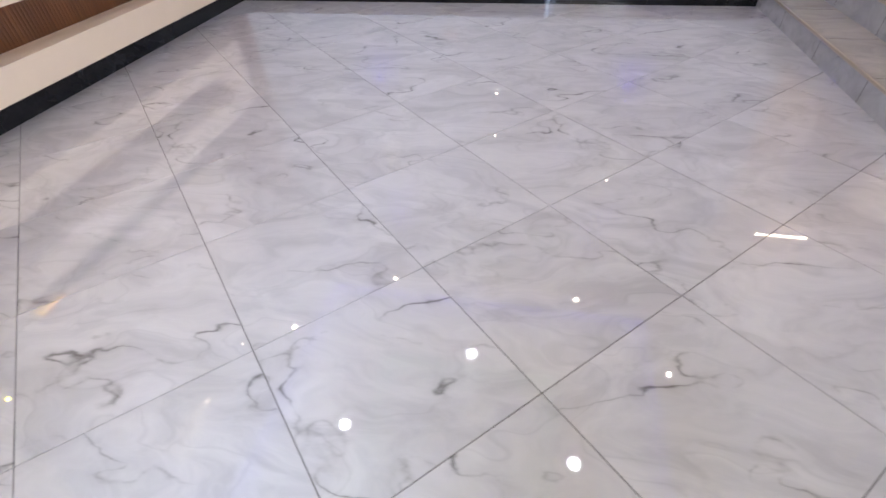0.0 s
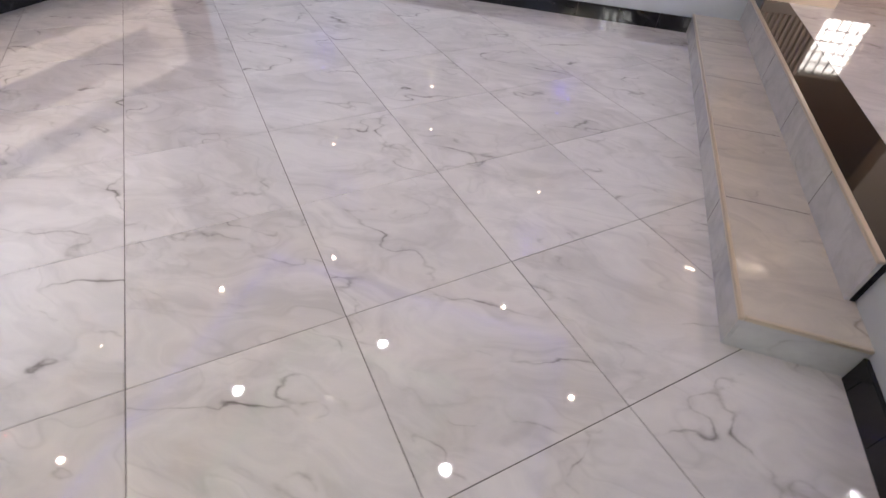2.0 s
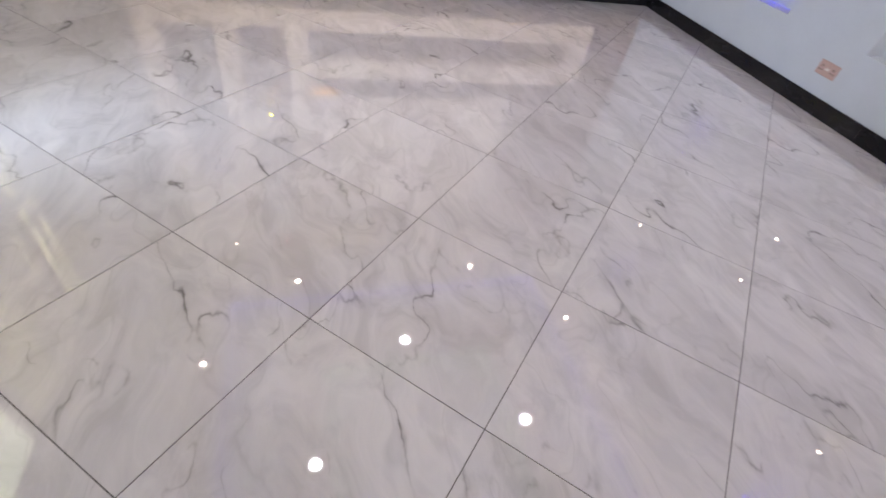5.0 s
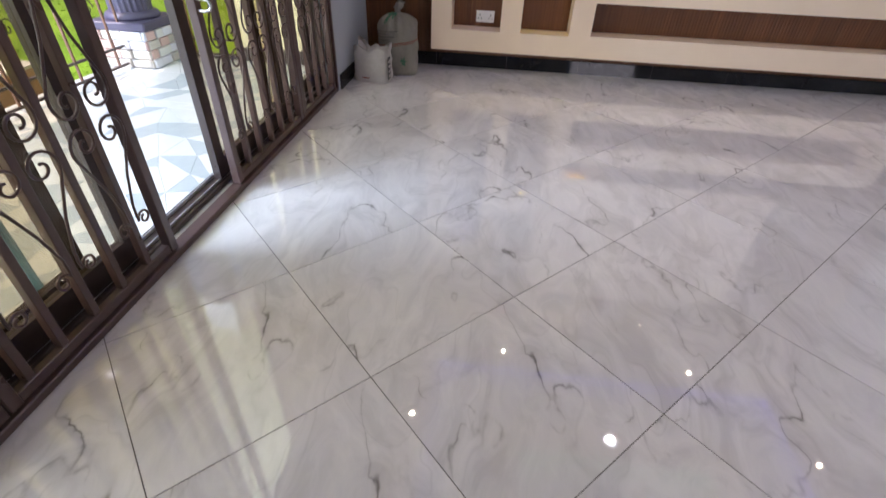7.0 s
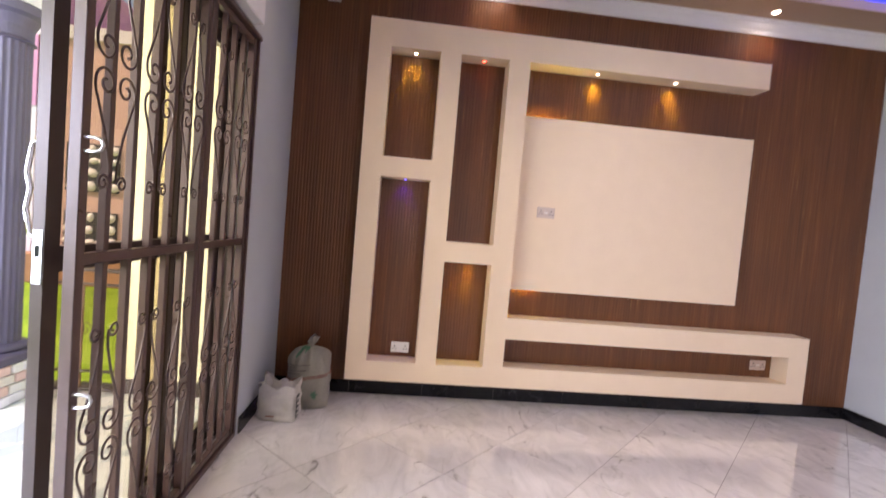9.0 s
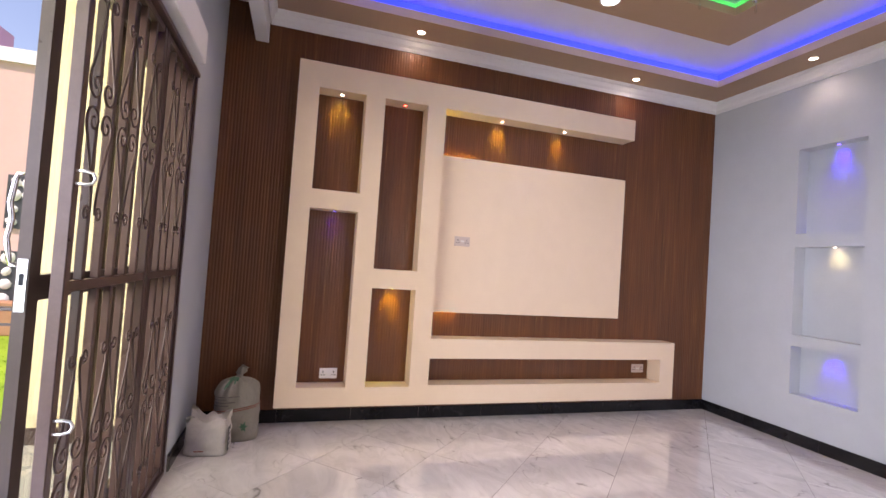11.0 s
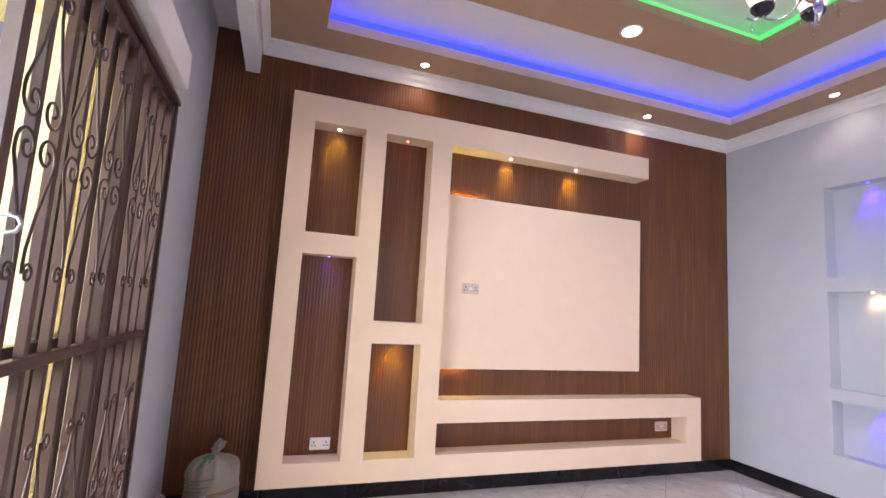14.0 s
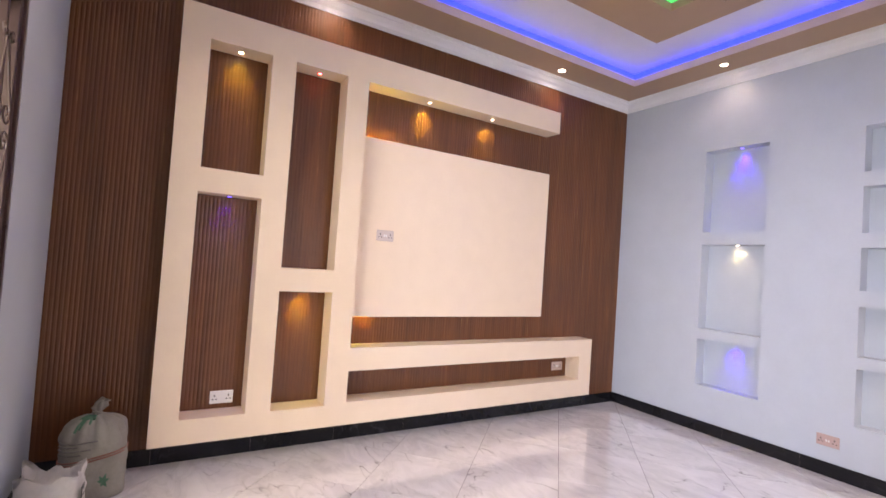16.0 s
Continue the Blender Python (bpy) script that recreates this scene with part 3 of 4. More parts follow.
# ---- ceiling lamps ----
def downlight(x, y, z, r, lens, power, color, label, group):
    root = thing("downlight", (x, y, z), label, "downlight", group)
    part("trim_ring", lathe(bmesh.new(), [(r * 0.78, -0.001), (r * 0.80, -0.006), (r * 0.95, -0.007), (r, -0.003), (r, 0.0), (r * 0.78, 0.0)], 28), M_SOCKET, root, smooth=True)
    part("lens", lathe(bmesh.new(), [(r * 0.77, -0.0005), (r * 0.77, -0.003), (r * 0.5, -0.0045), (0.001, -0.005)], 24), lens, root, "lit lens")
    spot("downlight_beam", (x, y, z - 0.02), (x, y, 0), power, color, 130, 0.7, r * 0.5)


for x, y in ((-1.65, 2.10), (-0.49, 3.17), (0.64, 2.09), (-0.43, 1.03)):
    downlight(x, y, CEIL, 0.075, M_COOL, 18, (0.97, 0.97, 1.0), "round white downlight, lit cool white", "cool downlights")
for x, y in ((-1.68, 4.20), (0.69, 4.20)):
    downlight(x, y, CEIL, 0.038, M_WARM, 2.2, (1.0, 0.86, 0.68), "small round downlight near the grey wall, lit warm white", "warm downlights")
for x, y, watts in ((-2.70, 0.95, 4.0), (-2.70, 3.20, 4.0), (1.66, 3.25, 4.0), (1.66, 0.95, 2.4), (-1.66, -0.02, 6.5), (0.66, -0.02, 2.4)):
    downlight(x, y, CEIL, 0.038, M_WARM, watts, (1.0, 0.86, 0.68), "small round downlight, lit warm white", "warm downlights")


def niche_lamp(x, y, z, lens, power, color, name, size=78, lean=(-0.12, 0.0)):
    root = thing("niche_lamp", (x, y, z), name, "niche lamp", "niche lamps")
    part("trim_ring", lathe(bmesh.new(), [(0.014, -0.001), (0.016, -0.004), (0.020, -0.004), (0.022, 0.0), (0.014, 0.0)], 16), M_CHROME, root, smooth=True)
    part("lens", lathe(bmesh.new(), [(0.0135, -0.0005), (0.012, -0.005), (0.001, -0.007)], 16), lens, root)
    return spot("niche_beam", (x, y, z - 0.012), (x + lean[0], y + lean[1], z - 0.25), power, color, size, 0.8, 0.008)


WARMC, BLUEC, GOLD = (1.0, 0.82, 0.50), (0.03, 0.0, 1.0), (1.0, 1.0, 0.09)
nx = -2.775
niche_lamp(nx, 0.33, 2.745, M_WARM, 3.8, GOLD, "small warm lamp in the top of a niche")
niche_lamp(nx, 0.87, 2.745, M_RED, 0.25, (1, 0.1, 0.05), "tiny red lamp in the top of a niche")
niche_lamp(nx, 0.33, 1.765, M_BLUE2, 5.0, BLUEC, "small blue lamp in the top of a niche")
niche_lamp(nx, 0.87, 1.145, M_AMBER, 3.8, GOLD, "small amber lamp in the top of a niche")
niche_lamp(nx, 1.80, 2.75, M_WARM, 3.8, GOLD, "small warm lamp under the shelf")
niche_lamp(nx, 2.46, 2.75, M_WARM, 3.8, GOLD, "small warm lamp under the shelf")
ny = NORTH + 0.07
for x in (-1.63, 0.78):
    niche_lamp(x, ny, 2.66, M_BLUE2, 6.0, BLUEC, "small blue lamp in the top of a niche", 76, lean=(0, 0.09))
    niche_lamp(x, ny, 1.76, M_WARM, 0.8, (1.0, 0.88, 0.35), "small warm lamp in the top of a niche", 100, lean=(0, 0.07))
    niche_lamp(x, ny, 0.86, M_BLUE2, 3.6, BLUEC, "small blue lamp in the top of a niche", 76, lean=(0, 0.09))
niche_lamp(-0.44, ny, 0.84, M_WARM, 0.6, WARMC, "small warm lamp in the top of a niche")
niche_lamp(-0.44, ny, 1.30, M_WARM, 0.25, WARMC, "small warm lamp in the top of a niche")
# amber strip hidden behind the television board
amber = thing("led_strip", (WEST + 0.03, 1.25, 0.99), "amber light strip behind the board", "led strip")
part("strip", bx(-0.012, -0.006, 0.0, 0.22, -0.016, -0.008), M_AMBER, amber)
part("strip", bx(-0.010, -0.004, 0.0, 0.34, 1.364, 1.371), M_AMBER, amber)

# ---- chandelier ----
CHX, CHY, CHZ = -0.46, 2.05, 2.86
ch = thing("chandelier", (CHX, CHY, SLAB), "chrome and black chandelier with lit opal tulip shades and crystal drops", "chandelier")
o = CHZ - SLAB
part("canopy", lathe(bmesh.new(), [(0.001, 0.0), (0.09, 0.0), (0.088, -0.015), (0.05, -0.035), (0.012, -0.05)], 28), M_CHROME, ch, smooth=True)
part("stem", lathe(bmesh.new(), [(0.008, -0.05), (0.008, o + 0.25), (0.02, o + 0.23), (0.028, o + 0.19), (0.012, o + 0.15), (0.012, o + 0.10), (0.03, o + 0.08),
                                 (0.055, o + 0.04), (0.06, o + 0.01), (0.035, o - 0.02), (0.014, o - 0.03), (0.02, o - 0.06), (0.012, o - 0.09), (0.003, o - 0.12)], 20), M_CHROME, ch, smooth=True)
part("hub", lathe(bmesh.new(), [(0.03, o + 0.05), (0.064, o + 0.035), (0.068, o + 0.015), (0.05, o + 0.0), (0.03, o - 0.01)], 24), M_GLASSBLK, ch, "black glass hub", smooth=True)
for k in range(5):
    a = radians(55 + 72 * k)
    c, s = math.cos(a), math.sin(a)
    arm = [(0.05, 0.02), (0.08, -0.02), (0.12, -0.045), (0.16, -0.045), (0.195, -0.02), (0.205, 0.01), (0.205, 0.03)]
    part("arm", tube(bmesh.new(), [(c * r, s * r, o + z) for r, z in arm], 0.006, 8), M_CHROME, ch, smooth=True)
    part("leaf_arm", tube(bmesh.new(), [(c * r, s * r, o + z) for r, z in ((0.04, 0.03), (0.09, 0.07), (0.14, 0.08), (0.18, 0.04), (0.24, -0.01), (0.27, 0.02))], 0.005, 8), M_CHROME, ch, smooth=True)
    x, y = c * 0.205, s * 0.205
    cup = part("cup", lathe(bmesh.new(), [(0.006, o + 0.0), (0.03, o + 0.008), (0.047, o + 0.028), (0.050, o + 0.045), (0.040, o + 0.048), (0.02, o + 0.04)], 24, x, y), M_GLASSBLK, ch, "black glass cup", smooth=True)
    part("shade", lathe(bmesh.new(), [(0.028, o + 0.045), (0.050, o + 0.065), (0.062, o + 0.095), (0.060, o + 0.125), (0.046, o + 0.155), (0.042, o + 0.17), (0.056, o + 0.19), (0.052, o + 0.19), (0.038, o + 0.168), (0.001, o + 0.15)], 28, x, y), M_SHADE, ch, "lit opal tulip shade", smooth=True)
    drop = bmesh.new()
    lathe(drop, [(0.001, o - 0.01), (0.004, o - 0.03), (0.008, o - 0.05), (0.001, o - 0.066)], 8, c * 0.25, s * 0.25)
    part("crystal_drop", drop, M_GLASS, ch)
    part("crystal_drop", lathe(bmesh.new(), [(0.001, o - 0.05), (0.005, o - 0.075), (0.009, o - 0.095), (0.001, o - 0.112)], 8, c * 0.07, s * 0.07), M_GLASS, ch)
# ---- sliding steel grille ----
GY = -0.63
GT = 2.43


def scroll(side, up):
    """One S-shaped rod: a small curl by the middle bar, a long diagonal outwards, and a big curl back towards the middle."""
    pts = []
    for k in range(15):                         # small curl at the far end, from its inner end
        a = math.pi - 2 * math.pi * 1.25 * (1 - k / 14)
        r = 0.009 + 0.019 * k / 14
        pts.append((0.049 + r * math.cos(a), 0.371 - r * math.sin(a)))
    pts += [(0.0200, 0.350), (0.022, 0.310), (0.048, 0.215), (0.084, 0.130), (0.100, 0.095)]
    for k in range(20):                         # big curl, starting against the outer bar
        a = 0.25 - 2 * math.pi * 1.3 * k / 19
        r = 0.054 - 0.044 * (k / 19) ** 0.9
        pts.append((0.052 + r * math.cos(a), 0.060 + r * math.sin(a)))
    return [(side * x, 0.0, up * z) for x, z in pts]


def grille_leaf(x0, x1, bars, centres, label):
    """A leaf of the grille: square-tube frame, upright bars, and scrollwork in two bands."""
    w = x1 - x0
    root = thing("sliding_grille", (x0, GY, 0.035), label, "steel grille", "sliding grille leaves")
    h = GT - 0.035
    part("stile", bx(0, 0.038, -0.02, 0.018, 0, h, bevel=0.003), M_STEEL, root)
    part("stile", bx(w - 0.038, w, -0.02, 0.018, 0, h, bevel=0.003), M_STEEL, root)
    for z in (0.0, 1.175, h - 0.035):
        part("rail", bx(0.038, w - 0.038, -0.016, 0.014, z, z + 0.035, bevel=0.003), M_STEEL, root)
    for b in bars:
        for z0, z1 in ((0.035, 1.175), (1.21, h - 0.035)):
            part("bar", bx(b - x0 - 0.013, b - x0 + 0.013, -0.015, 0.011, z0, z1, bevel=0.002), M_STEEL, root)
    for c in centres:
        for zc in (0.574, 1.804):
            for side in (-1, 1):
                for up in (-1, 1):
                    part("scroll", tube(bmesh.new(), scroll(side, up), 0.0045, 6), M_STEEL, root, smooth=True, at=(c - x0, 0.018, zc))
    return root


leaf_label = "brown enamelled steel grille leaf with scrollwork, slid aside"
grille_leaf(-1.335, -0.50, (-0.652, -0.788, -0.923, -1.06, -1.197), (-0.652, -0.923, -1.197), leaf_label)
grille_leaf(-1.97, -1.34, (-1.405, -1.54, -1.675, -1.81), (-1.54, -1.81), leaf_label)
grille_leaf(0.01, 0.76, (0.16, 0.29, 0.42, 0.55, 0.67), (0.16, 0.42, 0.67), leaf_label)
grille_leaf(0.765, 1.43, (0.90, 1.03, 1.16, 1.29), (0.90, 1.16), leaf_label)
hook = thing("latch_hook", (-0.50, GY + 0.02, 1.575), "bright bent steel latch hook on the grille stile", "latch", "latch hooks")
part("hook", tube(bmesh.new(), [(-0.012, -0.01, 0.02), (-0.013, 0.025, 0.021), (-0.015, 0.043, 0.016), (-0.016, 0.050, 0.0), (-0.015, 0.043, -0.016), (-0.013, 0.025, -0.021), (-0.012, -0.01, -0.02)], 0.005, 8), M_BRIGHT, hook, smooth=True)
copy_thing(hook, pose(-0.50, GY + 0.02, 0.797))
gf = thing("grille_frame", (0, GY, 0), "brown steel frame and floor track of the grille", "door frame", kind="structure")
part("floor_track", bx(-2.0, 1.46, -0.03, 0.028, 0.0, 0.03, bevel=0.004), M_STEEL, gf)
part("head_rail", bx(-2.0, 1.46, -0.035, 0.04, GT + 0.004, 2.46, bevel=0.003), M_STEEL, gf)
part("jamb", bx(-2.0, -1.972, -0.03, 0.028, 0.031, GT), M_STEEL, gf)
part("jamb", bx(1.432, 1.46, -0.03, 0.028, 0.031, GT), M_STEEL, gf)

# ---- sliding glass doors behind the grille ----
DY = -0.745
whole("threshold", bx(-2.0, 1.46, -0.80, GY - 0.03, -0.03, 0.012), M_RISER, label="grey marble threshold strip", category="threshold", kind="structure")
df = thing("door_frame", (0, DY, 0), "dark bronze aluminium frame of the sliding doors", "door frame", kind="structure")
part("floor_track", bx(-2.0, 1.46, -0.055, 0.05, 0.012, 0.034, bevel=0.003), M_ALU, df)
for y in (-0.03, 0.022):
    part("track_rib", bx(-2.0, 1.46, y, y + 0.006, 0.034, 0.046), M_BRIGHT, df, "worn bright track rib")
part("head_rail", bx(-2.0, 1.46, -0.055, 0.05, 2.40, 2.46), M_ALU, df)
part("jamb", bx(-2.0, -1.96, -0.055, 0.05, 0.034, 2.40), M_ALU, df)
part("jamb", bx(1.42, 1.46, -0.055, 0.05, 0.034, 2.40), M_ALU, df)


def glass_leaf(name, x0, x1, y, label, handle=None):
    w, h = x1 - x0, 2.345
    root = thing(name, (x0, y, 0.05), label, "sliding glass door", "sliding glass doors", kind="structure")
    fr = part("door_leaf_frame", slab(0, w, 0, h, -0.017, 0.017, [(0.065, w - 0.065, 0.09, 1.13), (0.065, w - 0.065, 1.21, h - 0.06)], "y"), M_ALU, root)
    part("pane", bx(0.066, w - 0.066, -0.003, 0.003, 0.091, 1.129), M_BRONZEGLASS, root)
    part("pane", bx(0.066, w - 0.066, -0.003, 0.003, 1.211, h - 0.061), M_BRONZEGLASS, root)
    if handle is not None:
        hd = part("handle", tube(bmesh.new(), [(0, 0.0, 0.14), (0.0, -0.035, 0.14), (0.0, -0.04, 0.12), (0.004, -0.047, 0.05), (0, -0.040, 0.0), (0.004, -0.047, -0.06), (0.0, -0.04, -0.12), (0, -0.035, -0.14), (0, 0.0, -0.14)], 0.008, 10), M_CHROME, root, "chrome bow handle", smooth=True, at=(handle, -0.017, 1.38))
        part("lock", bx(w, w + 0.003, -0.013, 0.013, 1.10, 1.26), M_BRIGHT, root, "bright lock plate")
        part("keyhole", bx(w + 0.0025, w + 0.004, -0.006, 0.006, 1.18, 1.215), M_GLASSBLK, root)


glass_leaf("door_1", -1.36, -0.50, DY + 0.025, "dark bronze framed bronze-tinted glass sliding door, slid open", 0.82)
glass_leaf("door_2", -1.96, -1.18, DY - 0.028, "dark bronze framed bronze-tinted glass sliding door")
glass_leaf("door_3", 0.08, 0.86, DY + 0.025, "dark bronze framed bronze-tinted glass sliding door, slid open")
glass_leaf("door_4", 0.26, 1.42, DY - 0.028, "dark bronze framed bronze-tinted glass sliding door")


# ---- sacks ----
def sack(name, at, w, d, h, m, label, tied, turn):
    root = thing(name, at, label, "sack")
    root.rotation_euler[2] = radians(turn)
    bm = bmesh.new()
    seg, rows = 40, 26
    rng = random.Random(len(name) + int(h * 100))
    ph = [rng.uniform(0, 6.28) for _ in range(8)]
    rings = []
    for j in range(rows + 1):
        v = j / rows
        if tied:
            r = (1.0 - 0.07 * v) * (1.0 if v < 0.66 else max(0.014, 1 - ((v - 0.66) / 0.34) ** 2.4) ** 0.5)
        else:
            r = 1.0 - 0.08 * v
        if v < 0.05:
            r *= 0.92 + 1.6 * v
        n = 2.8 if tied else 4.5
        ring = []
        for k in range(seg):
            a = 2 * math.pi * k / seg
            sq = (abs(math.cos(a)) ** n + abs(math.sin(a)) ** n) ** (-1 / n)
            crease = 0.016 * math.sin(5 * a + ph[0] + 4 * v) + 0.012 * math.sin(9 * a + ph[1] - 7 * v) + 0.016 * math.sin(3 * a + 9 * v + ph[2])
            if tied and v > 0.6:
                crease += 0.26 * (v - 0.6) / 0.4 * math.sin(12 * a + ph[3])
            rr = r * sq * (1 + crease)
            z = v * h
            if not tied and v > 0.7:
                # the open edge: raised ears at the corners, slumped between them
                ears = max(0.0, -math.cos(4 * a))
                z += (v - 0.7) / 0.3 * h * (0.12 * ears * (1.0 + 0.5 * math.sin(a + 3.6)) - 0.13 + 0.05 * math.sin(7 * a + ph[4]))
                rr *= 1 + (v - 0.7) / 0.3 * (0.16 * ears * (0.5 + 0.5 * math.sin(a + 3.9)) - 0.12 * (1 - ears) + 0.05 * math.sin(9 * a + ph[5]))
            rr *= 1 + 0.07 * noise.noise(Vector((3 * math.cos(a), 3 * math.sin(a), 7 * v + w * 9))) + 0.035 * noise.noise(Vector((8 * math.cos(a), 8 * math.sin(a), 18 * v)))
            ring.append(bm.verts.new((rr * d / 2 * math.cos(a), rr * w / 2 * math.sin(a), z)))
        rings.append(ring)
    for a, b in zip(rings, rings[1:]):
        for k in range(seg):
            bm.faces.new((a[k], a[(k + 1) % seg], b[(k + 1) % seg], b[k]))
    bm.faces.new(rings[0])
    if tied:
        bm.faces.new(rings[-1])
    else:
        inner = [bm.verts.new((v.co.x * 0.9, v.co.y * 0.9, h * 0.62)) for v in rings[-1]]
        for k in range(seg):
            bm.faces.new((rings[-1][k], rings[-1][(k + 1) % seg], inner[(k + 1) % seg], inner[k]))
        bm.faces.new(inner)
    part("body", bm, m, root, smooth=True)
    return root


big = sack("tied_sack", (-2.575, -0.275, 0), 0.36, 0.26, 0.50, M_BAG, "full grey-green woven sack, tied at the neck, standing by the wall", True, 4)
part("neck_cord", tube(bmesh.new(), [(0.022 * math.cos(k / 2), 0.024 * math.sin(k / 2), 0.500 + 0.001 * k) for k in range(16)], 0.005, 6), M_BAG, big, "tying cord", smooth=True)
kb = bmesh.new()
rows_ = []
for r_, z_, sx in ((0.040, 0.478, 0.0), (0.020, 0.500, 0.0), (0.017, 0.512, 0.002), (0.030, 0.530, 0.006), (0.038, 0.552, 0.014), (0.030, 0.572, 0.022), (0.036, 0.580, 0.030)):
    rows_.append([kb.verts.new(((r_ * (1 + 0.3 * math.sin(5 * t_ + z_ * 60))) * math.cos(t_) * 0.8, sx + r_ * (1 + 0.3 * math.sin(5 * t_ + z_ * 60)) * math.sin(t_), z_ + 0.012 * math.sin(2 * t_ + 1) * (z_ > 0.54)))
                  for t_ in (2 * math.pi * q / 24 for q in range(24))])
for a_, c_ in zip(rows_, rows_[1:]):
    for q in range(24):
        kb.faces.new((a_[q], a_[(q + 1) % 24], c_[(q + 1) % 24], c_[q]))
kb.faces.new(rows_[-1])
part("neck_knot", kb, M_BAG, big, "gathered open top above the tie", smooth=True)


def wrap(zf, a0, a1, w, d, n, r, m, parent, lab, lift=0.002):
    """A printed line that follows the round of a sack."""
    pts = []
    for k in range(25):
        a = radians(a0 + (a1 - a0) * k / 24)
        sq = (abs(math.cos(a)) ** n + abs(math.sin(a)) ** n) ** (-1 / n) * (1.0 + lift / 0.12)
        pts.append((sq * d / 2 * math.cos(a), sq * w / 2 * math.sin(a), zf(a)))
    part("printed_band", tube(bmesh.new(), pts, r, 4), m, parent, lab)


for z in (0.255, 0.270):
    wrap(lambda a: z + 0.03 * math.sin(a), -85, 80, 0.352, 0.256, 2.8, 0.0035, M_REDINK, big, "dull red printed line")
for z, a0, a1 in ((0.30, -70, -20), (0.325, -75, -5), (0.35, -70, -25), (0.37, -70, 5)):
    wrap(lambda a: z + 0.01 * math.sin(a), a0, a1, 0.350, 0.254, 2.8, 0.0042, M_FADED, big, "faint printed line")
leaf = bmesh.new()
for a0, ln in ((20, 0.035), (75, 0.05), (120, 0.045), (165, 0.035), (250, 0.03), (300, 0.04)):
    c_, s_ = math.cos(radians(a0)), math.sin(radians(a0))
    tip, l_, r_ = (ln * c_, ln * s_), (0.4 * ln * c_ - 0.009 * s_, 0.4 * ln * s_ + 0.009 * c_), (0.4 * ln * c_ + 0.009 * s_, 0.4 * ln * s_ - 0.009 * c_)
    q4 = [leaf.verts.new((0.1345, 0.06 + y_, 0.12 + z_)) for y_, z_ in ((0, 0), l_, tip, r_)]
    leaf.faces.new(q4)
    leaf.faces.new([leaf.verts.new((0.128, v_.co.y, v_.co.z)) for v_ in q4][::-1])
part("printed_leaf", leaf, M_GREENINK, big, "green printed leaf mark")
for k in range(7):
    a = radians(-62 + 9 * k)
    reach = (0.55, 0.8, 0.9, 0.84, 0.9, 0.7, 0.5)[k]
    part("printed_pleat", tube(bmesh.new(), [(0.122 * f * math.cos(a), 0.170 * f * math.sin(a), 0.001 + 0.5 * (0.66 + 0.34 * (1 - f * f) ** (1 / 2.4))) for f in (0.25, 0.25 + 0.4 * (reach - 0.25), 0.25 + 0.75 * (reach - 0.25), reach)], 0.0075, 6), M_GREENINK, big, "green print in the pleats")
big.scale = (0.95, 0.88, 0.89)
small = sack("open_sack", (-2.32, -0.42, 0), 0.28, 0.19, 0.27, M_BAG2, "white woven sack, open at the top, partly full", False, -4)
part("printed_panel", bx(0.02, 0.080, 0.139, 0.142, 0.03, 0.19), M_DARKINK, small, "dark printed side strip")
for k in range(4):
    part("printed_mark", bx(0.03, 0.07, 0.142, 0.1432, 0.045 + k * 0.035, 0.062 + k * 0.035), M_BAG2, small, "pale print on the dark strip")
part("printed_mark", bx(0.1005, 0.1025, -0.06, 0.0, 0.035, 0.043), M_REDINK, small, "dull red printed line")

# ---- veranda ----
VY = -2.52
whole("veranda_floor", bx(-2.86, 3.6, VY, -0.80, -0.06, -0.032), M_GROUT, label="veranda floor bed", category="floor", kind="structure")
whole("veranda_edge", bx(-2.86, 3.6, VY - 0.06, VY, LAWN - 0.1, -0.02), M_RISER, label="grey edge of the veranda", category="edge", kind="structure")
# front stretched to y -4.2, well past the floor, to block the sun
whole("veranda_ceiling", bx(-2.86, 3.6, -4.2, SOUTH - 0.22, 3.1, 3.25), M_YELLOW, label="cream yellow veranda ceiling", kind="structure")
whole("yellow_wall", bx(-2.86, -2.64, -1.64, SOUTH - 0.22, -0.06, 3.1), M_YELLOW, label="cream yellow plastered veranda end wall", category="wall", kind="structure")
whole("house_wall", bx(-6.0, -2.86, -1.0, SOUTH - 0.25, LAWN, 3.1), M_YELLOW, label="cream yellow outer house wall", category="wall", kind="structure")
sk = thing("baseboard", (-2.64, -1.64, -0.02), "dark brown skirting on the yellow wall", "skirting", kind="structure")
part("board", bx(0.0, 0.014, 0.0, 0.84, 0.0, 0.11), M_ALU, sk)

col = thing("column", (-2.47, -2.42, -0.02), "purple fluted column on a rough stone base", "column", kind="structure")
part("core", bx(-0.215, 0.215, -0.215, 0.215, 0.0, 0.27), M_GROUT, col)
rng = random.Random(4)
for row in range(4):
    z0 = 0.004 + row * 0.068
    for side in range(4):
        u = -0.228
        while u < 0.21:
            w = min(rng.uniform(0.08, 0.19), 0.228 - u)
            b = bx(u + 0.003, u + w - 0.003, -0.235 - rng.uniform(0.0, 0.016), -0.21, z0, z0 + 0.062, bevel=0.006)
            b.transform(Matrix.Rotation(radians(90 * side), 4, "Z"))
            part("stone", b, (M_PEBBLE, M_PINK, M_STEP, M_OUTWHITE)[rng.randrange(4)], col)
            u += w
part("plinth", bx(-0.24, 0.24, -0.24, 0.24, 0.272, 0.335, bevel=0.01), M_PURPLE, col)
part("base_ring", lathe(bmesh.new(), [(0.19, 0.335), (0.2, 0.35), (0.19, 0.375), (0.165, 0.39)], 40), M_PURPLE, col, smooth=True)
bm = bmesh.new()
prof = []
SEG = 120
ringz = []
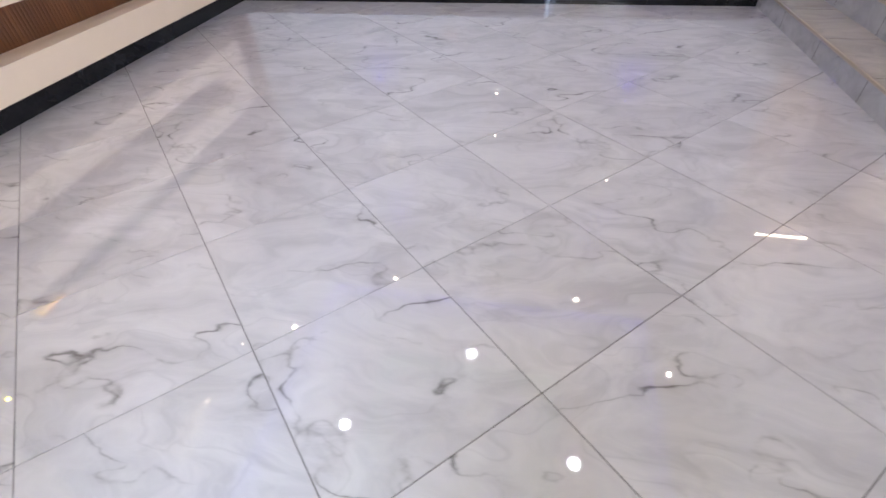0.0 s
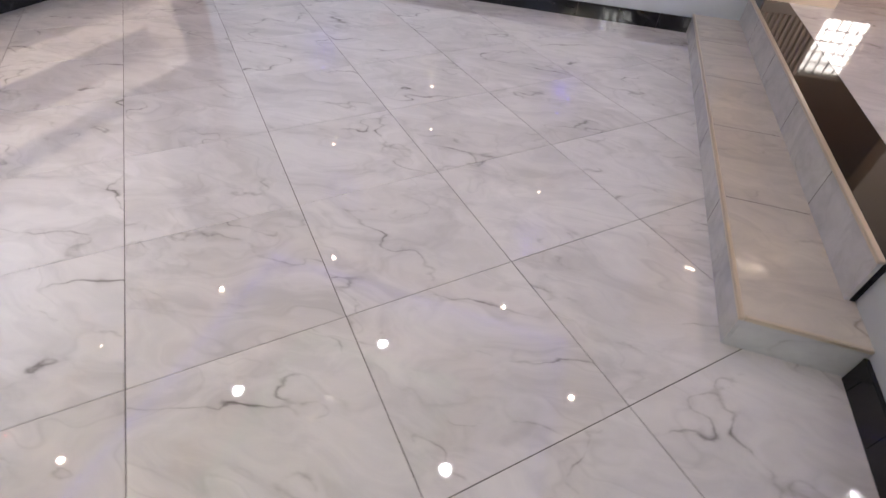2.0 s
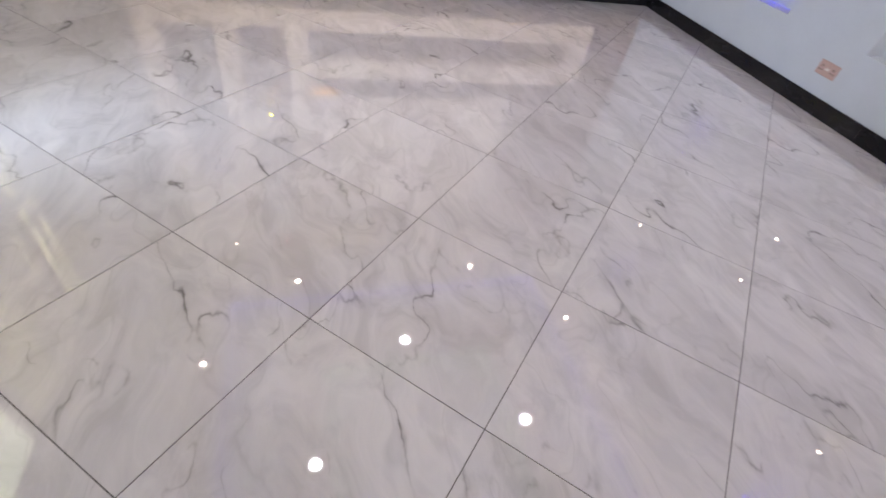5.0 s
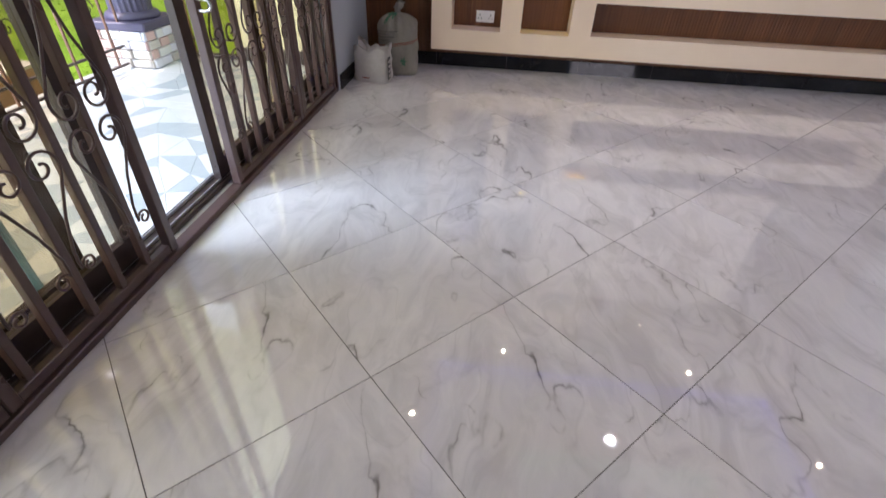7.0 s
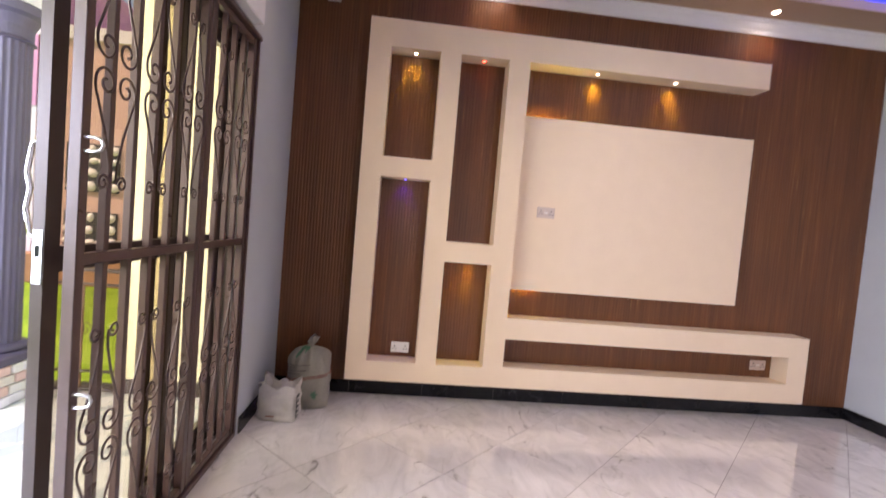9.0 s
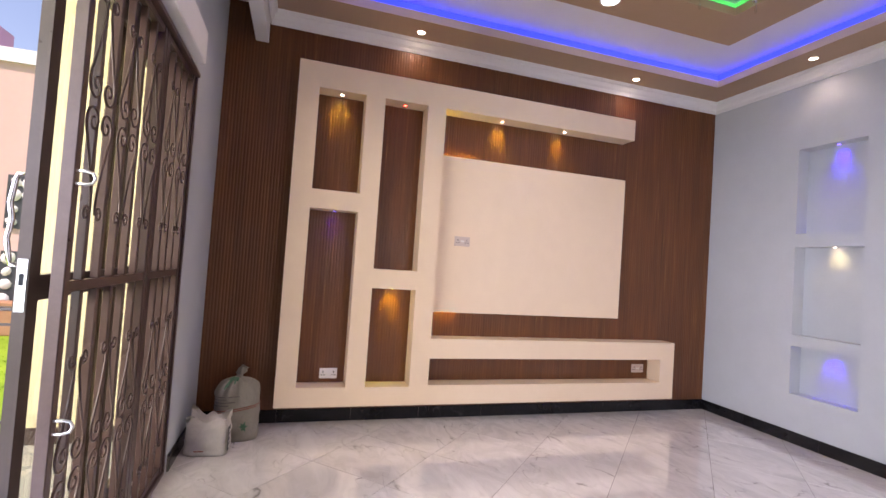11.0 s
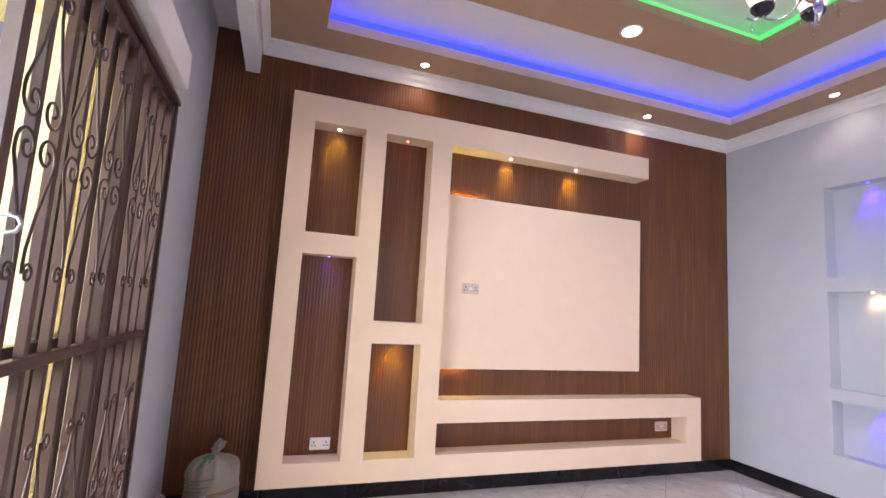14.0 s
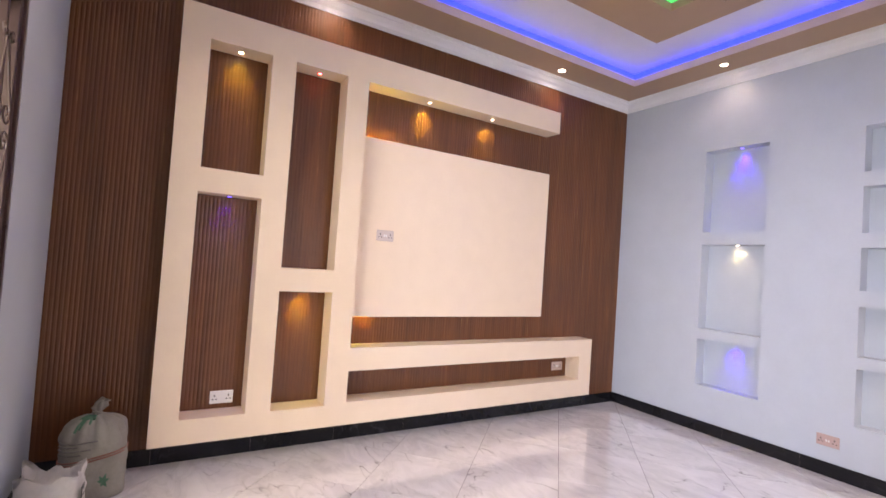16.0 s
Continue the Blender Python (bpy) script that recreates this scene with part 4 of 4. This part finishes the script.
for z in (0.39, 2.42):
    ring_ = []
    for k in range(SEG):
        a = 2 * math.pi * k / SEG
        r = 0.158 - 0.009 * (0.5 + 0.5 * math.cos(24 * a)) ** 0.6
        ring_.append(bm.verts.new((r * math.cos(a), r * math.sin(a), z)))
    ringz.append(ring_)
for k in range(SEG):
    bm.faces.new((ringz[0][k], ringz[0][(k + 1) % SEG], ringz[1][(k + 1) % SEG], ringz[1][k]))
part("fluted_shaft", bm, M_PURPLE, col)
part("capital", lathe(bmesh.new(), [(0.155, 2.42), (0.175, 2.43), (0.16, 2.45), (0.16, 2.52), (0.19, 2.58), (0.225, 2.60), (0.225, 2.66), (0.2, 2.67)], 40), M_PURPLE, col)
part("upper_block", bx(-0.17, 0.17, -0.17, 0.17, 2.67, 3.12), M_OUTWHITE, col)


def railing(x0, y0, x1, y1, label):
    length = math.hypot(x1 - x0, y1 - y0)
    root = thing("railing", (x0, y0, -0.02), label, "railing", "veranda railings")
    root.rotation_euler[2] = math.atan2(y1 - y0, x1 - x0)
    part("top_rail", bx(0, length, -0.03, 0.03, 0.90, 0.925, bevel=0.004), M_ALU, root)
    for z in (0.80, 0.16, 0.03):
        part("rail", bx(0, length, -0.01, 0.01, z, z + 0.016), M_ALU, root)
    n = max(2, round(length / 0.13))
    for k in range(n + 1):
        x = 0.01 + (length - 0.02) * k / n
        part("baluster", bx(x - 0.007, x + 0.007, -0.007, 0.007, 0.0 if k in (0, n) else 0.03, 0.90 if k in (0, n) else 0.80), M_RUST, root)
    for k in range(2, n, 5):
        x = 0.01 + (length - 0.02) * k / n
        for s in (-1, 1):
            pts = [(x + s * (0.02 + 0.045 * math.cos(a / 3) * (1 - a / 26)), 0.012, 0.47 + 0.06 * math.sin(a / 3) * (1 - a / 26)) for a in range(22)]
            part("scroll", tube(bmesh.new(), pts, 0.004, 5), M_ALU, root, smooth=True)


railing(-2.26, -2.40, 0.4, -2.40, "dark steel veranda railing with rusty uprights")
railing(-2.60, -2.18, -2.60, -1.66, "short dark steel railing between the column and the wall")

# ---- garden and neighbours ----
ground = whole("ground", bx(-260, 260, -260, 260, LAWN - 0.5, LAWN - 0.02), M_GRASS, label="grassy ground", kind="structure")
rng = random.Random(7)
bm = bmesh.new()
for k in range(5200):
    x, y = rng.uniform(-8.2, 1.5), rng.uniform(-8.5, -2.75)
    a, h, w = rng.uniform(0, 6.28), rng.uniform(0.012, 0.03), 0.012
    dx, dy = math.cos(a) * w, math.sin(a) * w
    lean = (rng.uniform(-0.03, 0.03), rng.uniform(-0.03, 0.03))
    v = [bm.verts.new(p) for p in ((x - dx, y - dy, LAWN - 0.02), (x + dx, y + dy, LAWN - 0.02), (x + lean[0], y + lean[1], LAWN - 0.02 + h))]
    bm.faces.new(v)
whole("grass", bm, M_GRASS, label="short sunlit lawn grass", category="grass", kind="stuff")


def pebble_panel(parent, x, y, z, w, h, along, seed):
    """A dark recessed panel set with pale rounded stones; along: the direction of its width, 'x' or 'y'."""
    rng_ = random.Random(seed)
    turn = Matrix.Rotation(radians(90), 4, "Z") if along == "y" else Matrix.Identity(4)
    at = Matrix.Translation((x, y, z)) @ turn
    b = bx(0, w, -0.02, 0.02, 0, h)
    b.transform(at)
    part("dark_panel", b, M_DARKSTONE, parent)
    n = max(3, round(w / 0.22))
    m_ = max(3, round(h / 0.24))
    for i in range(n):
        for j in range(m_):
            b = bmesh.new()
            rx_, rz_ = w / n * rng_.uniform(0.28, 0.52), h / m_ * rng_.uniform(0.28, 0.55)
            cx, cz = (i + 0.5) * w / n + rng_.uniform(-0.03, 0.03), (j + 0.5) * h / m_ + rng_.uniform(-0.03, 0.03)
            bmesh.ops.create_icosphere(b, subdivisions=2, radius=1, matrix=at @ Matrix.Translation((cx, 0, cz)) @ Matrix.Rotation(rng_.uniform(0, 3), 4, "Y") @ Matrix.Diagonal((rx_, 0.06, rz_, 1)))
            part("stone", b, M_PEBBLE, parent, smooth=True)


pink = thing("neighbour_house", (-9.0, -7.0, LAWN), "salmon plastered neighbour house with dark panels of pale stones", "house")
part("wall", bx(-4, 0, 0.0, 3.6, 0, 4.75), M_PINK, pink)
part("parapet", bx(-4, 0.06, -0.02, 3.62, 4.75, 5.0), M_OUTWHITE, pink, "white parapet band")
for k, (y, z, w) in enumerate(((0.6, 0.45, 1.0), (0.6, 1.8, 1.0), (2.1, 0.45, 0.9), (2.1, 1.8, 0.9))):
    pebble_panel(pink, 0.02, y, z, w, 0.95, "y", k)
white = thing("neighbour_house", (-9.0, -16.0, LAWN), "white plastered neighbour house with dark panels of pale stones", "house")
part("wall", bx(-4, 0, 0.0, 8.98, 0, 3.4), M_OUTWHITE, white)
part("upper_wall", bx(-4, 0.02, 0.0, 8.98, 3.4, 6.6), M_MAGENTA, white, "pink upper wall")
for i in range(6):
    for j in range(2):
        pebble_panel(white, 0.02, 0.9 + i * 1.4, 0.42 + j * 1.33, 0.8, 0.95, "y", 20 + i * 2 + j)
far = thing("neighbour_house", (-9.0, -16.2, LAWN), "white plastered garden wall with dark panels of pale stones", "garden wall")
part("wall", bx(0, 16, -0.3, 0.2, 0, 3.2), M_OUTWHITE, far)
for i in range(8):
    pebble_panel(far, 0.6 + i * 1.9, 0.22, 1.2, 1.2, 1.1, "x", 50 + i)
whole("planter_wall", bx(-8.4, 4.5, -8.6, -8.3, LAWN - 0.02, 0.22, bevel=0.02), M_BRICKISH, label="orange-brown low garden wall behind the lawn", category="garden wall")
whole("planter_wall", bx(-8.8, -8.5, -8.6, -2.2, LAWN - 0.02, 0.25, bevel=0.02), M_BRICKISH, label="orange-brown low garden wall beside the houses", category="garden wall")
gs = thing("garden_steps", (-1.2, -3.3, LAWN), "orange-brown garden steps with cream treads", "steps")
for k in range(3):
    part("riser", bx(-1.1, 1.6, -0.9 + k * 0.3, -0.6 + k * 0.3, 0, 0.06 + k * 0.08), M_BRICKISH, gs)
    part("tread", bx(-1.12, 1.62, -0.92 + k * 0.3, -0.6 + k * 0.3, 0.062 + k * 0.08, 0.085 + k * 0.08), M_STEP, gs, "cream tread")

rng = random.Random(11)
shrub = thing("shrub", (-7.9, -8.0, 0.0), "leafy green garden shrub behind the low wall", "shrub")


def leaves(n, sx, sy, sz, size):
    b = bmesh.new()
    for _ in range(n):
        p = Vector((rng.gauss(0, sx), rng.gauss(0, sy), abs(rng.gauss(0.3, sz))))
        q = Matrix.Translation(p) @ Euler([rng.uniform(-1.4, 1.4) for _ in range(3)]).to_matrix().to_4x4()
        vs_ = [b.verts.new(q @ Vector(c)) for c in ((0, -size / 3, 0), (size, 0, size * 0.2), (0, size / 3, 0), (-size * 0.6, 0, 0))]
        b.faces.new(vs_)
    return b


part("crown", leaves(900, 0.35, 0.35, 0.28, 0.06), M_LEAF, shrub)
part("stem", tube(bmesh.new(), [(0, 0, LAWN), (0.02, 0, 0.2), (0, 0.03, 0.6)], 0.02, 6), M_RUST, shrub)
copy_thing(shrub, pose(-8.35, -9.6, 0.1, rz=40))
copy_thing(shrub, pose(-5.2, -8.9, 0.1, rz=110))
copy_thing(shrub, pose(-2.0, -8.9, 0.1, rz=200))

# added pole whose blue imitates a strip of sky reflected beside the door
pipe = thing("blue_pipe", (0.26, -1.02, -0.02), "light blue pole standing in for a strip of reflected sky", "pole")
part("pole", tube(bmesh.new(), [(0, 0, 0), (-0.02, -0.06, 1.3)], 0.022, 12), M_SKYSTRIP, pipe, smooth=True)

# ---- pieces of the west wall: fluted boards ----
BW, FL = 0.1677, 7


def fluted_board(height):
    b = bmesh.new()
    pts, p = [], BW / FL
    for k in range(FL):
        y = k * p
        pts += [(y, -0.0016), (y + p * 0.07, -0.0016), (y + p * 0.22, -0.0007), (y + p * 0.40, 0.0), (y + p * 0.66, 0.0), (y + p * 0.86, -0.0007), (y + p * 0.98, -0.0016)]
    pts.append((BW, -0.0016))
    lo = [b.verts.new((x, y, 0)) for y, x in pts]
    hi = [b.verts.new((x, y, height)) for y, x in pts]
    for k in range(len(pts) - 1):
        b.faces.new((lo[k], lo[k + 1], hi[k + 1], hi[k]))
    return mesh_of("fluted_board", b, M_WOOD)


board_mesh = fluted_board(3.30)
k = 0
while SOUTH + k * BW < NORTH - 0.02:
    ob = new("fluted_board", board_mesh)
    ob.parent, ob.location = wall_west, (WEST, SOUTH + k * BW, 0.10)
    if SOUTH + (k + 1) * BW > NORTH:
        ob.scale[1] = (NORTH - SOUTH - k * BW) / BW
    k += 1

# ---- pieces of the floor ----
floor = whole("floor", bx(WEST - 0.02, EAST + 0.02, SOUTH - 0.03, NORTH + 0.02, -0.05, -0.0022), M_GROUT,
              label="glossy white marble-look floor tiles laid diagonally", category="floor", kind="structure")


def clip(poly, axis, limit, keep_less):
    out = []
    for i, p in enumerate(poly):
        q = poly[(i + 1) % len(poly)]
        inp, inq = ((p[axis] <= limit) == keep_less), ((q[axis] <= limit) == keep_less)
        if inp:
            out.append(p)
        if inp != inq:
            f = (limit - p[axis]) / (q[axis] - p[axis])
            out.append((p[0] + f * (q[0] - p[0]), p[1] + f * (q[1] - p[1])))
    return out


def lay(parent, ox, oy, d, gap, x0, x1, y0, y1, z, thick, mats, name, lz=0.0):
    """Diagonal square tiles with corners on the grid through ox, oy, cut to the rectangle; whole tiles share their meshes."""
    shared = {}
    span = int(9 / d)
    for i in range(-span, span):
        for j in range(-span, span):
            if (i + j) % 2:
                continue
            cx, cy = ox + i * d, oy + (j + 1) * d
            r = d - gap * 0.7071
            poly = [(r, 0), (0, r), (-r, 0), (0, -r)]
            box_ = ((0, x0 - cx, False), (0, x1 - cx, True), (1, y0 - cy, False), (1, y1 - cy, True))
            cut = poly
            for axis, lim, less in box_:
                if len(cut) > 2:
                    cut = clip(cut, axis, lim, less)
            if len(cut) < 3 or abs(sum(a[0] * b[1] - b[0] * a[1] for a, b in zip(cut, cut[1:] + cut[:1]))) < 1e-4:
                continue
            m_ = mats[(i * 7 + j * 3) % len(mats)]
            key = m_.name if cut == poly else None
            me = shared.get(key) if key else None
            if me is None:
                b = bmesh.new()
                top = [b.verts.new((x, y, 0)) for x, y in cut]
                bot = [b.verts.new((x, y, -thick)) for x, y in cut]
                b.faces.new(top)
                b.faces.new(bot[::-1])
                for k_ in range(len(cut)):
                    b.faces.new((top[k_], bot[k_], bot[(k_ + 1) % len(cut)], top[(k_ + 1) % len(cut)]))
                me = mesh_of(name, b, m_)
                if key:
                    shared[key] = me
            ob_ = new(name, me)
            ob_.parent, ob_.location = parent, (cx, cy, z)


TX, TY, TD = 0.475, 1.113, 0.42426
lay(floor, TX, TY, TD, 0.0030, WEST, EAST, SOUTH - 0.02, NORTH, 0.0, 0.01, (M_FLOOR,), "floor_tile")
veranda = bpy.data.objects["veranda_floor"]
rng = random.Random(21)
SX, SY, CELL = 20, 9, 0.20
grid = {(i, j): (-2.64 + i * CELL + (rng.uniform(-0.06, 0.06) if 0 < i < SX else 0), VY + j * CELL * 0.955 + (rng.uniform(-0.06, 0.06) if 0 < j < SY else 0))
        for i in range(SX + 1) for j in range(SY + 1)}
for i in range(SX):
    for j in range(SY):
        quad = [grid[i, j], grid[i + 1, j], grid[i + 1, j + 1], grid[i, j + 1]]
        cuts = ((quad[0], quad[1], quad[2]), (quad[0], quad[2], quad[3])) if rng.random() < 0.5 else ((quad[0], quad[1], quad[3]), (quad[1], quad[2], quad[3]))
        for tri in cuts:
            cx, cy = sum(p[0] for p in tri) / 3, sum(p[1] for p in tri) / 3
            b = bmesh.new()
            top = [b.verts.new(((p[0] - cx) * 0.985, (p[1] - cy) * 0.985, 0)) for p in tri]
            bot = [b.verts.new(((p[0] - cx) * 0.985, (p[1] - cy) * 0.985, -0.012)) for p in tri]
            b.faces.new(top)
            for k in range(3):
                b.faces.new((top[k], bot[k], bot[(k + 1) % 3], top[(k + 1) % 3]))
            ob = new("veranda_tile", mesh_of("veranda_tile", b, (M_TERRAZZO, M_TERRAZZO_B, M_TERRAZZO_B)[rng.randrange(3)]))
            ob.parent, ob.location = veranda, (cx, cy, -0.02)
